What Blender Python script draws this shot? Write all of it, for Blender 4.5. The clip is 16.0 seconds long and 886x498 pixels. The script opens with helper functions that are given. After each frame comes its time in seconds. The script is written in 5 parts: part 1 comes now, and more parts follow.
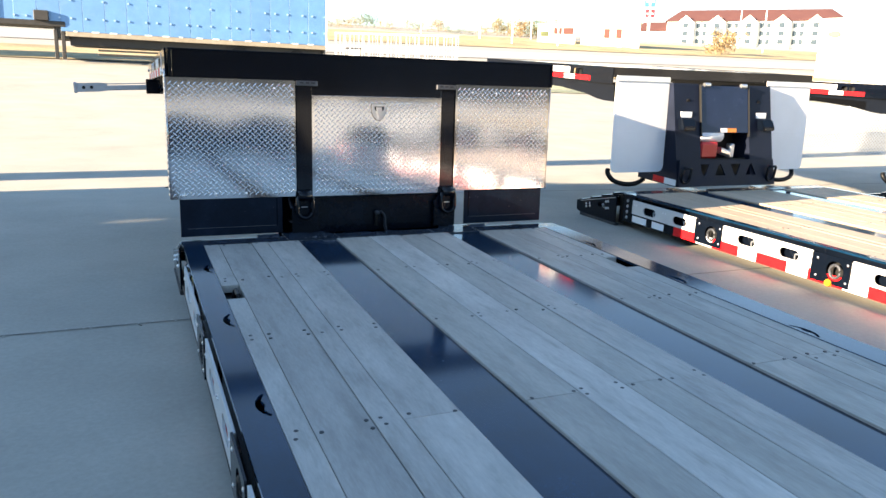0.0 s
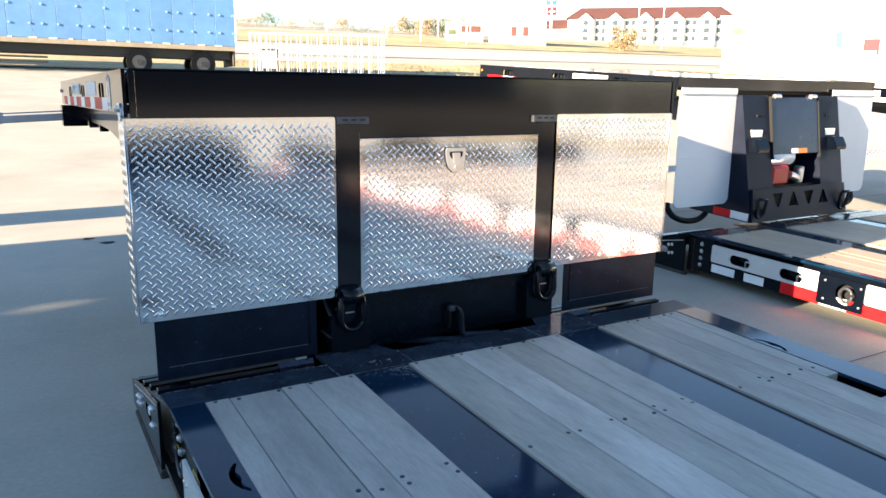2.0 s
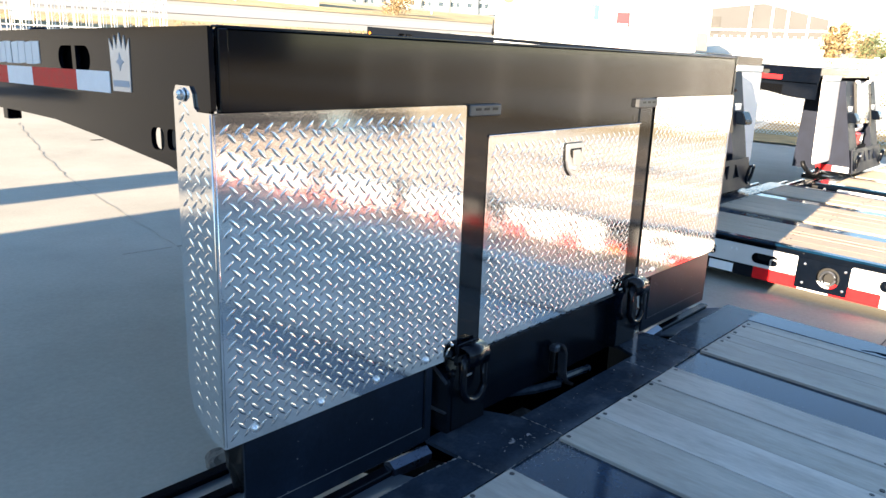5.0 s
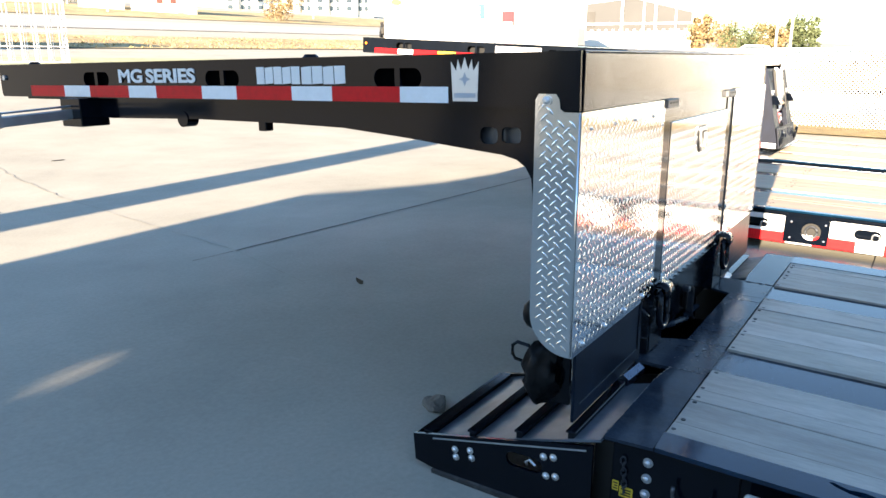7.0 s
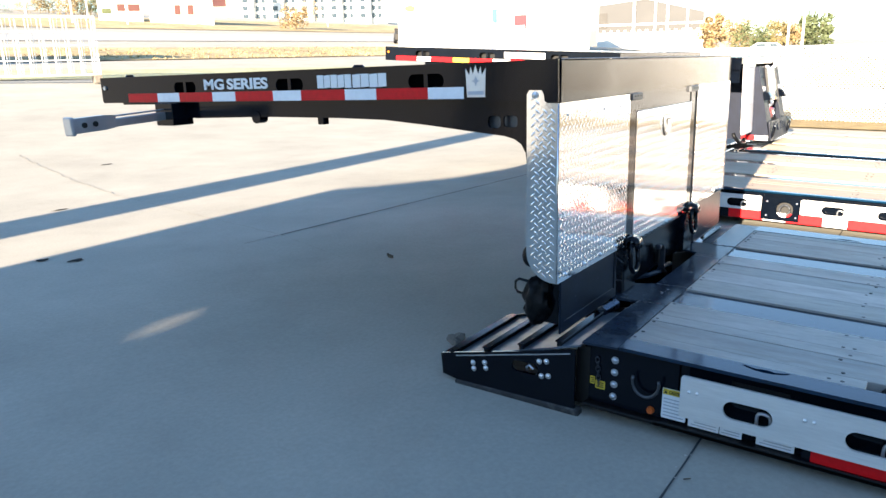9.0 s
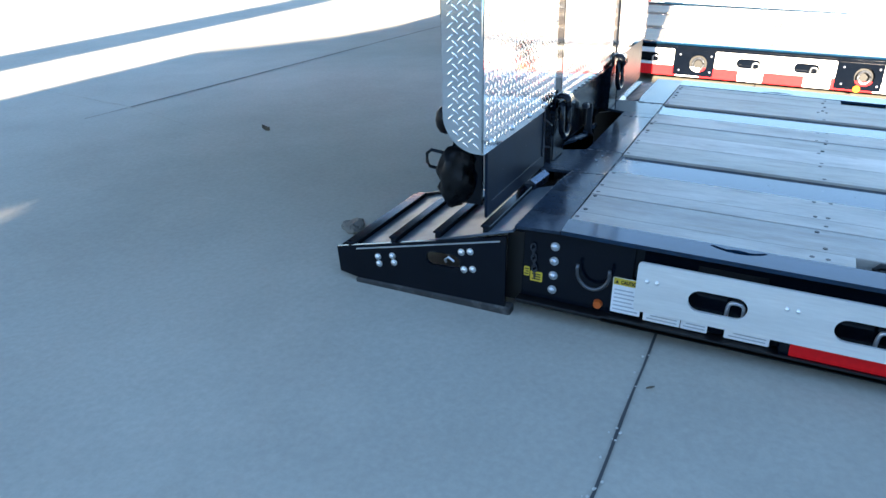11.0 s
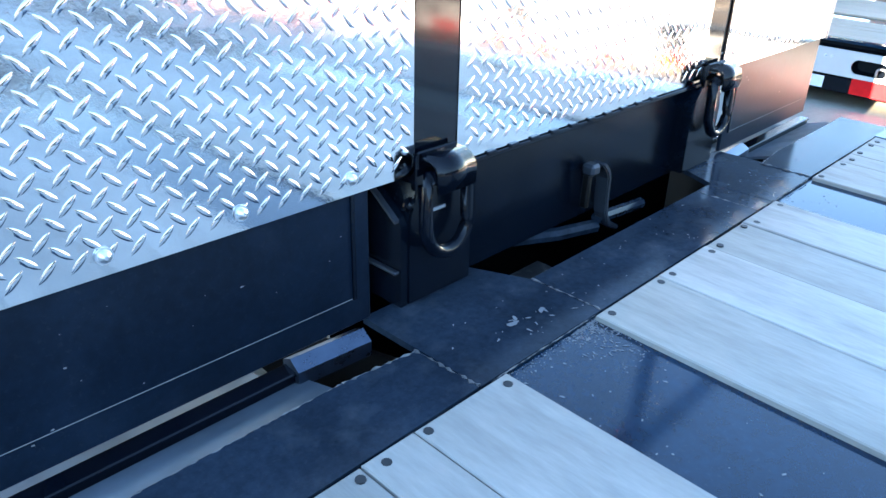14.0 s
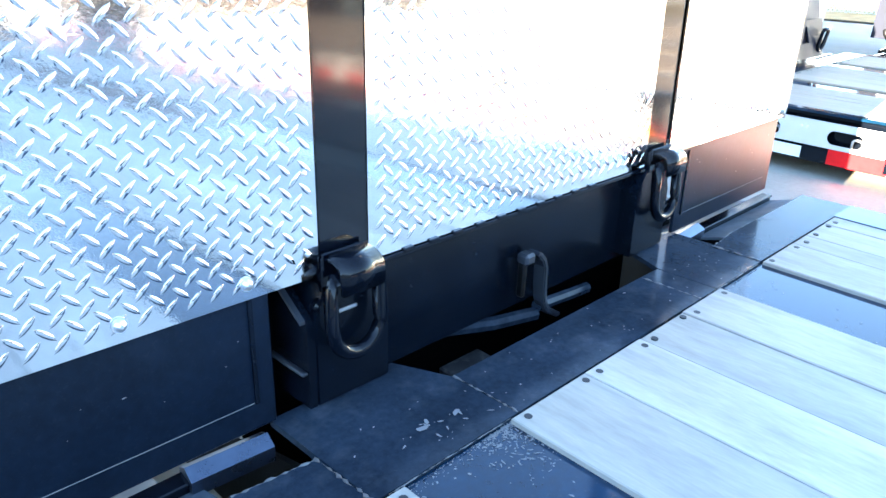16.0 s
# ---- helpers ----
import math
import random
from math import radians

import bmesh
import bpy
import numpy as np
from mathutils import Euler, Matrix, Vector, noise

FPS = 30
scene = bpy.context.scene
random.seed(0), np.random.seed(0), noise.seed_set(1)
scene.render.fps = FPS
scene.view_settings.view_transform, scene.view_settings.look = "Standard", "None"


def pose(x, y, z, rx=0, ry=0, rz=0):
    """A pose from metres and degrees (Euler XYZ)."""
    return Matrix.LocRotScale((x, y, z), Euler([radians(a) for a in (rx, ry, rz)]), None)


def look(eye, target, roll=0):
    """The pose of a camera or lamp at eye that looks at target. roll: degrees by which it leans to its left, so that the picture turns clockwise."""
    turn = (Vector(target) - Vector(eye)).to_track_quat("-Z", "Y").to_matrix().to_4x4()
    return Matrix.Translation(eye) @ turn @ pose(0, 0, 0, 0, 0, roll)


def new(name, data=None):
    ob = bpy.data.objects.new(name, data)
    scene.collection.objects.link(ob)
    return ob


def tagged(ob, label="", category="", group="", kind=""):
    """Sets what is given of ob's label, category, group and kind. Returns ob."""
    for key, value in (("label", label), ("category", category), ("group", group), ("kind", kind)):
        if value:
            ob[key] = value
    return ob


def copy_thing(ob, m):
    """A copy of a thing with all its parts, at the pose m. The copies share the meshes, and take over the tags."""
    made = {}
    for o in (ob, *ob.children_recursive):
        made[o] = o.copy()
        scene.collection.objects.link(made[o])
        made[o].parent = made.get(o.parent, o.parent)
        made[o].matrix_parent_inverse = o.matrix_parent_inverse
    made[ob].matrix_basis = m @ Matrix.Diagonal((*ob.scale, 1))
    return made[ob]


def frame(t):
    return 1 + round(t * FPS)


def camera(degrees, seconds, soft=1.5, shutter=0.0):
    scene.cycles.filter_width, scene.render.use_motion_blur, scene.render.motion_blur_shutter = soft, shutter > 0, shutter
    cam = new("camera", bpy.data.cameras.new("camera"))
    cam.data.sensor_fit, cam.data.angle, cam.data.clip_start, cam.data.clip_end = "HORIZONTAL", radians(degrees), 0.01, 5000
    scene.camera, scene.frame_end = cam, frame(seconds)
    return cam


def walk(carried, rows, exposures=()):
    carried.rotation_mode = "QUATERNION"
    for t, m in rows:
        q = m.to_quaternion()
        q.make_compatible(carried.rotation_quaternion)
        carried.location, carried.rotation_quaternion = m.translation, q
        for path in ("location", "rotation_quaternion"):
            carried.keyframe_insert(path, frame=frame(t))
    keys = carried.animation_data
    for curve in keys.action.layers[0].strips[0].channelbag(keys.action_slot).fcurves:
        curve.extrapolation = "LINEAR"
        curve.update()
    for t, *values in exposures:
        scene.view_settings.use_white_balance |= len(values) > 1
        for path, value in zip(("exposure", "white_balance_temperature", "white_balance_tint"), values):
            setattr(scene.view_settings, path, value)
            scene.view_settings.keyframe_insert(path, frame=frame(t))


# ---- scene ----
cam = camera(61.89, 16.0)
PATH = [
    (0, (-1.5018, -4.6415, 1.2224), (-0.7338, -2.8451, 0.7946), 1.64),
    (0.5, (-1.5259, -4.1508, 1.2507), (-0.7518, -2.3518, 0.8452), 2.88),
    (1, (-1.5733, -3.6278, 1.2852), (-0.7926, -1.8325, 0.8764), 2.07),
    (1.5, (-1.5797, -3.1687, 1.2551), (-0.7565, -1.3908, 0.8533), 1.72),
    (2, (-1.6274, -2.6945, 1.3512), (-0.6391, -1.0090, 0.9244), 0.78),
    (2.5, (-1.6222, -2.2695, 1.3363), (-0.5922, -0.6083, 0.9125), 1.57),
    (3, (-1.6407, -1.8681, 1.3578), (-0.5574, -0.2373, 0.9490), 2.36),
    (3.5, (-1.6916, -1.6270, 1.3582), (-0.5171, -0.0754, 0.8965), 0.30),
    (3.7, (-1.6967, -1.5867, 1.3556), (-0.5218, -0.0350, 0.8955), 1.28),
    (5.8, (-2.4921, -1.0186, 1.3705), (-0.8875, 0.0682, 0.8765), -0.07),
    (6, (-2.6172, -0.9305, 1.3755), (-0.9906, 0.1305, 0.8976), -0.95),
    (6.5, (-2.9294, -0.7242, 1.3945), (-1.2848, 0.2875, 0.8731), -1.16),
    (7, (-3.1862, -0.8034, 1.3767), (-1.5656, 0.2581, 0.8797), -0.17),
    (7.5, (-3.4489, -0.9203, 1.3932), (-1.8444, 0.1586, 0.8817), -1.17),
    (8, (-3.6941, -0.9880, 1.3907), (-2.0719, 0.0664, 0.8838), -1.48),
    (8.5, (-3.8323, -1.1358, 1.3973), (-2.2215, -0.0527, 0.9157), -1.56),
    (9, (-3.8807, -1.2434, 1.3898), (-2.2826, -0.1432, 0.9042), -1.41),
    (9.5, (-3.8524, -1.2108, 1.3595), (-2.2565, -0.1328, 0.8199), -1.88),
    (10, (-3.7731, -1.1030, 1.2777), (-2.1411, -0.1824, 0.5782), -0.85),
    (10.2, (-3.7304, -1.0492, 1.2674), (-2.0835, -0.1896, 0.5268), -0.81),
    (12.3, (-2.3678, -0.6909, 1.1107), (-0.7876, 0.1377, 0.2072), -3.13),
    (12.5, (-2.2126, -0.7326, 1.1094), (-0.6795, 0.1867, 0.2124), -2.90),
    (13, (-1.8756, -0.8084, 1.0514), (-0.4170, 0.1901, 0.1158), -1.96),
    (13.5, (-1.5222, -0.8128, 1.0055), (-0.0984, 0.2341, 0.0692), 0.27),
    (14, (-1.3073, -0.8129, 0.9419), (-0.0125, 0.4250, 0.0525), 1.51),
    (14.5, (-1.1433, -0.8530, 0.8627), (0.1091, 0.4665, 0.0318), 2.77),
    (15, (-1.0877, -0.8609, 0.8374), (0.1838, 0.4443, 0.0130), 3.57),
    (15.5, (-1.0913, -0.8793, 0.8809), (0.1709, 0.4665, 0.1092), 2.89),
    (16, (-1.1575, -0.8901, 1.0061), (0.1606, 0.4088, 0.2477), 1.37),
]
EXPOSURES = [(0, 2.54, 7450, 12.5), (1.5, 2.46, 7400, 12.5), (3.5, 2.42, 7150, 12.5), (6.0, 2.52, 7200, 11.5), (7.0, 2.45, 7150, 11.5), (9.0, 2.43, 6850, 11), (10.2, 2.58, 6800, 10.5),
             (12.3, 3.78, 6850, 9.5), (13.3, 3.66, 6680, 9.5), (14.0, 3.90, 6750, 10), (15.0, 4.24, 6700, 11.5), (16.0, 4.36, 7000, 11)]
walk(cam, [(t, look(eye, target, roll)) for t, eye, target, roll in PATH], EXPOSURES)

# ---- light and sky ----
SUN_TRAVEL = Vector((1.0, 0.12, -0.245))
world = bpy.data.worlds.new("sky")
scene.world = world
world.use_nodes = True
wn = world.node_tree.nodes
sky = wn.new("ShaderNodeTexSky")
sky.sky_type, sky.sun_disc = "NISHITA", False
sky.sun_elevation, sky.sun_rotation = radians(13.7), radians(263)
sky.air_density, sky.dust_density, sky.ozone_density = 1.0, 0.0, 3.2
wn["Background"].inputs["Strength"].default_value = 0.082
world.node_tree.links.new(sky.outputs[0], wn["Background"].inputs["Color"])
sun = new("sun", bpy.data.lights.new("sun", "SUN"))
sun.data.energy, sun.data.angle, sun.data.color = 5.0, radians(0.5), (1.0, 0.86, 0.68)
sun.matrix_world = look((0, 0, 20), Vector((0, 0, 20)) + SUN_TRAVEL)


# ---- materials ----
def material(name, colour, rough=0.5, metal=0.0, vary=0.0, scale=4.0, grain=0.0, grain_scale=60.0, bump=0.0, stretch=(1, 1, 1),
             per_object=0.0, coat=0.0, spec=0.5, dust=0.0, dust_colour=(0.35, 0.34, 0.32), specks=0.0, wave=0.0):
    m = bpy.data.materials.new(name)
    m.use_nodes = True
    nt = m.node_tree
    b = nt.nodes["Principled BSDF"]
    b.inputs["Base Color"].default_value = (*colour, 1)
    b.inputs["Roughness"].default_value = rough
    b.inputs["Metallic"].default_value = metal
    b.inputs["Specular IOR Level"].default_value = spec
    b.inputs["Coat Weight"].default_value = coat
    b.inputs["Coat Roughness"].default_value = 0.06
    if vary or grain or bump or per_object or dust:
        co = nt.nodes.new("ShaderNodeTexCoord")
        mp = nt.nodes.new("ShaderNodeMapping")
        mp.inputs["Scale"].default_value = stretch
        nt.links.new(co.outputs["Object"], mp.inputs["Vector"])
        if per_object:
            info = nt.nodes.new("ShaderNodeObjectInfo")
            shift = nt.nodes.new("ShaderNodeVectorMath")
            shift.operation = "MULTIPLY_ADD"
            nt.links.new(info.outputs["Random"], shift.inputs[0])
            shift.inputs[1].default_value = (37.0, 53.0, 71.0)
            nt.links.new(mp.outputs[0], shift.inputs[2])
            vec = shift.outputs[0]
        else:
            vec = mp.outputs[0]

        def noise_tex(s, detail):
            n = nt.nodes.new("ShaderNodeTexNoise")
            n.inputs["Scale"].default_value, n.inputs["Detail"].default_value, n.inputs["Roughness"].default_value = s, detail, 0.6
            nt.links.new(vec, n.inputs["Vector"])
            return n.outputs["Fac"]

        def ramp(src, lo, hi, a, z):
            r = nt.nodes.new("ShaderNodeMapRange")
            for k, v in zip(("From Min", "From Max", "To Min", "To Max"), (lo, hi, a, z)):
                r.inputs[k].default_value = v
            nt.links.new(src, r.inputs["Value"])
            return r.outputs[0]

        def times(p, q):
            n = nt.nodes.new("ShaderNodeMath")
            n.operation = "MULTIPLY"
            nt.links.new(p, n.inputs[0])
            nt.links.new(q, n.inputs[1])
            return n.outputs[0]

        big, fine = noise_tex(scale, 5), noise_tex(grain_scale, 3)
        value = times(ramp(big, 0.25, 0.75, 1 - vary, 1 + vary), ramp(fine, 0.25, 0.75, 1 - grain, 1 + grain))
        if per_object:
            value = times(value, ramp(info.outputs["Random"], 0, 1, 1 - per_object, 1 + per_object))
        mul = nt.nodes.new("ShaderNodeMix")
        mul.data_type, mul.blend_type = "RGBA", "MULTIPLY"
        mul.inputs["Factor"].default_value = 1
        mul.inputs["A"].default_value = (*colour, 1)
        nt.links.new(value, mul.inputs["B"])
        out = mul.outputs["Result"]
        if dust:
            spots = ramp(noise_tex(scale * 2.3, 6), 0.52, 0.75, 0, dust)
            mix = nt.nodes.new("ShaderNodeMix")
            mix.data_type = "RGBA"
            nt.links.new(spots, mix.inputs["Factor"])
            nt.links.new(out, mix.inputs["A"])
            mix.inputs["B"].default_value = (*dust_colour, 1)
            out = mix.outputs["Result"]
            if specks:
                fleck = nt.nodes.new("ShaderNodeMix")
                fleck.data_type = "RGBA"
                nt.links.new(times(ramp(noise_tex(150, 2), 0.60, 0.72, 0, specks), ramp(big, 0.35, 0.7, 0.25, 1)), fleck.inputs["Factor"])
                nt.links.new(out, fleck.inputs["A"])
                fleck.inputs["B"].default_value = (0.13, 0.145, 0.16, 1)
                out = fleck.outputs["Result"]
            nt.links.new(ramp(spots, 0, 1, rough, min(1, rough + 0.5)), b.inputs["Roughness"])
        else:
            nt.links.new(ramp(big, 0.25, 0.75, rough * 0.85, min(1, rough * 1.15)), b.inputs["Roughness"])
        nt.links.new(out, b.inputs["Base Color"])
        if bump:
            bp = nt.nodes.new("ShaderNodeBump")
            bp.inputs["Strength"].default_value, bp.inputs["Distance"].default_value = bump, 0.002
            nt.links.new(fine, bp.inputs["Height"])
            nt.links.new(bp.outputs[0], b.inputs["Normal"])
            if wave:
                swell = nt.nodes.new("ShaderNodeBump")
                swell.inputs["Strength"].default_value, swell.inputs["Distance"].default_value = 1.0, wave
                nt.links.new(noise_tex(3.6, 0), swell.inputs["Height"])
                nt.links.new(swell.outputs[0], bp.inputs["Normal"])
    return m


CONCRETE = material("concrete", (0.395, 0.37, 0.312), 0.85, vary=0.16, scale=0.8, grain=0.08, grain_scale=45, bump=0.14, dust=0.3, dust_colour=(0.31, 0.29, 0.245))
SEALANT = material("joint_sealant", (0.05, 0.05, 0.05), 0.7, vary=0.3, scale=6)
OIL = material("oil_stain", (0.022, 0.021, 0.02), 0.85, vary=0.3, scale=20, spec=0.1)
DRY_GRASS = material("dry_grass", (0.42, 0.32, 0.165), 0.95, vary=0.40, scale=0.25, grain=0.3, grain_scale=3)
FIELD_GRASS = material("tan_field_grass", (0.29, 0.20, 0.075), 0.95, vary=0.35, scale=0.3, grain=0.3, grain_scale=3)
GREEN_GRASS = material("green_grass", (0.42, 0.41, 0.24), 0.95, vary=0.35, scale=0.6, grain=0.3, grain_scale=6)
ROAD = material("pale_road", (0.4, 0.39, 0.37), 0.9, vary=0.1, scale=0.3)
BLACK = material("black_gloss_paint", (0.0022, 0.004, 0.008), 0.12, vary=0.3, scale=3, dust=0.005, spec=0.24)
BLACK_FRONT = material("deep_gloss_black_paint", (0.0022, 0.004, 0.008), 0.10, vary=0.3, scale=3, dust=0.005, spec=0.42, coat=0.15)
BLACK_DUSTY = material("scuffed_black_paint", (0.0022, 0.0048, 0.0095), 0.22, vary=0.55, scale=5, grain=0.25, grain_scale=70, bump=0.05, dust=0.03, dust_colour=(0.10, 0.12, 0.15), spec=0.22, specks=0.05)
# Blue in this base colour imitates sky reflected in glossy black paint.
STRIP = material("black_flange_with_sky_tint", (0.002, 0.019, 0.044), 0.10, vary=0.5, scale=4, grain=0.25, grain_scale=60, dust=0.03, dust_colour=(0.07, 0.10, 0.14), spec=0.5, specks=0.1)
LOW_PLATE = material("satin_blue_black_plate", (0.0045, 0.010, 0.020), 0.30, vary=0.4, scale=5, bump=0.05, grain=0.2, grain_scale=70, spec=0.15, dust=0.09, dust_colour=(0.05, 0.075, 0.12), specks=0.05)
BLACK_FLAT = material("dull_black_steel", (0.004, 0.004, 0.0045), 0.45, vary=0.3, scale=5, spec=0.3)
COVER = material("glossy_blue_black_paint", (0.010, 0.0155, 0.042), 0.25, vary=0.3, scale=5, spec=0.35)
# Navy base puts the shade and sky sheen of black arms into the colour.
NAVY = material("black_paint_with_shade_tint", (0.008, 0.012, 0.025), 0.5, vary=0.3, scale=5, spec=0.16)
RUBBER = material("black_rubber", (0.004, 0.0045, 0.0055), 0.42, vary=0.3, scale=8, bump=0.3, spec=0.2)
SLOPE = material("scratched_black_steel", (0.019, 0.030, 0.046), 0.15, vary=0.5, scale=6, grain=0.2, grain_scale=80, bump=0.02, dust=0.26, dust_colour=(0.105, 0.125, 0.145), spec=0.1, specks=0.1)
WELD = material("worn_weld_metal", (0.15, 0.155, 0.16), 0.6, metal=0.3, vary=0.5, scale=30)
WHITE_RAIL = material("white_painted_rail", (0.62, 0.62, 0.61), 0.45, vary=0.06, scale=4)
GREY_WOOD = material("weathered_grey_plank", (0.396, 0.372, 0.336), 0.5, vary=0.25, scale=3.5, grain=0.10, grain_scale=34, bump=0.3,
                     stretch=(3, 0.6, 3), per_object=0.16, dust=0.55, dust_colour=(0.27, 0.25, 0.215))
WARM_WOOD = material("brownish_weathered_plank", (0.345, 0.325, 0.285), 0.5, vary=0.25, scale=3.5, grain=0.10, grain_scale=34, bump=0.3,
                     stretch=(3, 0.6, 3), per_object=0.10, dust=0.45, dust_colour=(0.26, 0.24, 0.205))
BROWN_WOOD = material("new_brown_plank", (0.50, 0.385, 0.275), 0.6, vary=0.14, scale=3, grain=0.16, grain_scale=30, bump=0.3,
                      stretch=(6, 0.35, 6), per_object=0.14)
TREAD = material("polished_tread_aluminium", (0.87, 0.87, 0.88), 0.08, metal=1.0, vary=0.03, scale=3, grain=0.02, grain_scale=90, bump=0.05, wave=0.0014)
GALV = material("brushed_aluminium_rail", (0.80, 0.80, 0.78), 0.42, metal=0.45, vary=0.07, scale=5, grain=0.05, grain_scale=40, stretch=(1, 0.3, 3))
STEEL = material("zinc_steel", (0.55, 0.57, 0.60), 0.35, metal=0.8, vary=0.15, scale=8)
CHROME = material("bright_bolt_steel", (0.82, 0.82, 0.82), 0.28, metal=0.92)
PANEL_BOLT = material("dull_bolt_head", (0.86, 0.86, 0.87), 0.3, metal=0.9)
WHITE = material("white_panel", (0.78, 0.79, 0.80), 0.4, vary=0.04, scale=3)
WHITE_TAPE = material("white_reflective_tape", (0.84, 0.85, 0.87), 0.35, vary=0.05, scale=40)
RED_TAPE = material("red_reflective_tape", (0.70, 0.008, 0.012), 0.45, vary=0.12, scale=40, spec=0.2)
YELLOW = material("yellow_sticker", (0.62, 0.44, 0.04), 0.5, vary=0.15, scale=40)
LABEL = material("white_label", (0.84, 0.86, 0.88), 0.4, vary=0.04, scale=30)
LABEL_INK = material("grey_print", (0.42, 0.45, 0.5), 0.5)
# Print black, also used to paint shade into slots, holes and recess backs.
INK_AND_SHADE = material("black_print_and_shade", (0.004, 0.004, 0.004), 0.5)
WING = material("mottled_grey_wing_plate", (0.10, 0.125, 0.15), 0.35, vary=0.4, scale=5, dust=0.5, dust_colour=(0.14, 0.155, 0.17), spec=0.10)
ROLLER = material("blued_steel", (0.11, 0.14, 0.19), 0.3, metal=0.9, vary=0.2, scale=20)
# Flat black carries the deep shade of pockets and openings in its colour.
RECESS = material("shade_black_recess", (0.002, 0.002, 0.002), 1.0, spec=0.0)
DIRTY = material("dusty_rubber", (0.03, 0.03, 0.03), 0.85, vary=0.5, scale=14, dust=0.7, dust_colour=(0.13, 0.127, 0.12))
CHIP = material("paint_chip_primer", (0.20, 0.21, 0.22), 0.7)
SCREW = material("dark_screw_head", (0.03, 0.03, 0.032), 0.5)
HOOK = material("worn_hook_steel", (0.028, 0.033, 0.042), 0.4, vary=0.4, scale=20)
DECAL = material("white_decal", (0.8, 0.8, 0.8), 0.4)
SILVER = material("silver_badge", (0.62, 0.63, 0.65), 0.3, metal=0.5)
AMBER = material("amber_lens", (0.85, 0.25, 0.02), 0.2, coat=0.5)
DULL_AMBER = material("dull_orange_lens", (0.48, 0.09, 0.015), 0.3)
GUN = material("worn_dark_steel", (0.10, 0.105, 0.115), 0.4, metal=0.7, vary=0.3, scale=20)
RED_LENS = material("red_engine_paint", (0.5, 0.02, 0.02), 0.35)
BLUE_BODY = material("blue_trailer_panel", (0.115, 0.275, 0.52), 0.5, vary=0.12, scale=1.3, per_object=0.06, dust=0.2, dust_colour=(0.22, 0.36, 0.50))
BLUE_FIT = material("pale_blue_fitting", (0.30, 0.48, 0.66), 0.5)
RAIL_TAN = material("dull_tan_rail", (0.34, 0.29, 0.22), 0.6, vary=0.2, scale=3)
FRAME_DARK = material("dark_chassis", (0.03, 0.028, 0.026), 0.6, vary=0.3, scale=4)
WINDOW = material("dark_window_glass", (0.05, 0.07, 0.09), 0.1)
ROOF_RED = material("red_brown_roof", (0.11, 0.042, 0.036), 0.8, vary=0.12, scale=0.5)
ROOF_GREY = material("grey_roof", (0.42, 0.42, 0.44), 0.7, vary=0.06, scale=0.3)
HANGAR_GREY = material("weathered_grey_cladding", (0.065, 0.065, 0.066), 0.7, vary=0.12, scale=0.4)
STUCCO = material("pale_wall", (0.74, 0.73, 0.69), 0.8, vary=0.04, scale=0.3)
BARK = material("bark", (0.12, 0.09, 0.06), 0.9, vary=0.3, scale=5)
LEAF_GREEN = material("green_leaves", (0.085, 0.105, 0.045), 0.7, vary=0.4, scale=1.5)
LEAF_OLIVE = material("olive_leaves", (0.20, 0.155, 0.065), 0.7, vary=0.4, scale=1.5)
LEAF_ORANGE = material("orange_autumn_leaves", (0.27, 0.19, 0.095), 0.7, vary=0.4, scale=1.5)
SIGN_BLUE = material("blue_sign", (0.03, 0.13, 0.5), 0.4)
SIGN_RED = material("red_sign", (0.6, 0.02, 0.03), 0.4)
SIGN_ORANGE = material("orange_sign", (0.7, 0.22, 0.03), 0.4)
BROWN_BLOCK = material("worn_timber", (0.17, 0.15, 0.125), 0.9, vary=0.25, scale=14, bump=0.4)
WALL_BROWN = material("dark_brown_siding", (0.10, 0.085, 0.07), 0.7, vary=0.1, scale=0.5)
WALL_TAN = material("tan_metal_siding", (0.55, 0.47, 0.38), 0.6, vary=0.06, scale=0.6)


# ---- building helpers ----
SIDE = Matrix(((0, 0, 1, 0), (1, 0, 0, 0), (0, 1, 0, 0), (0, 0, 0, 1)))    # plan (u, v, n) -> (n, u, v): a plate in the y-z plane
FRONT = Matrix(((1, 0, 0, 0), (0, 0, -1, 0), (0, 1, 0, 0), (0, 0, 0, 1)))  # (u, v, n) -> (u, -n, v): a plate that faces -y


def thing(name, m=None, label="", category="", group="", kind=""):
    ob = new(name)
    ob.empty_display_size = 0.2
    if m:
        ob.matrix_basis = m
    return tagged(ob, label, category, group, kind)


def part(name, bm, mat, parent=None, label="", m=None, smooth=False):
    me = bpy.data.meshes.new(name)
    bmesh.ops.recalc_face_normals(bm, faces=bm.faces)
    if smooth:
        for f in bm.faces:
            f.smooth = True
    bm.to_mesh(me)
    bm.free()
    me.materials.append(mat)
    ob = new(name, me)
    if parent:
        ob.parent = parent
    if m:
        ob.matrix_basis = m
    return tagged(ob, label)


def share(name, source, parent, m, label=""):
    ob = new(name, source.data)
    ob.parent = parent
    ob.matrix_basis = m
    return tagged(ob, label)


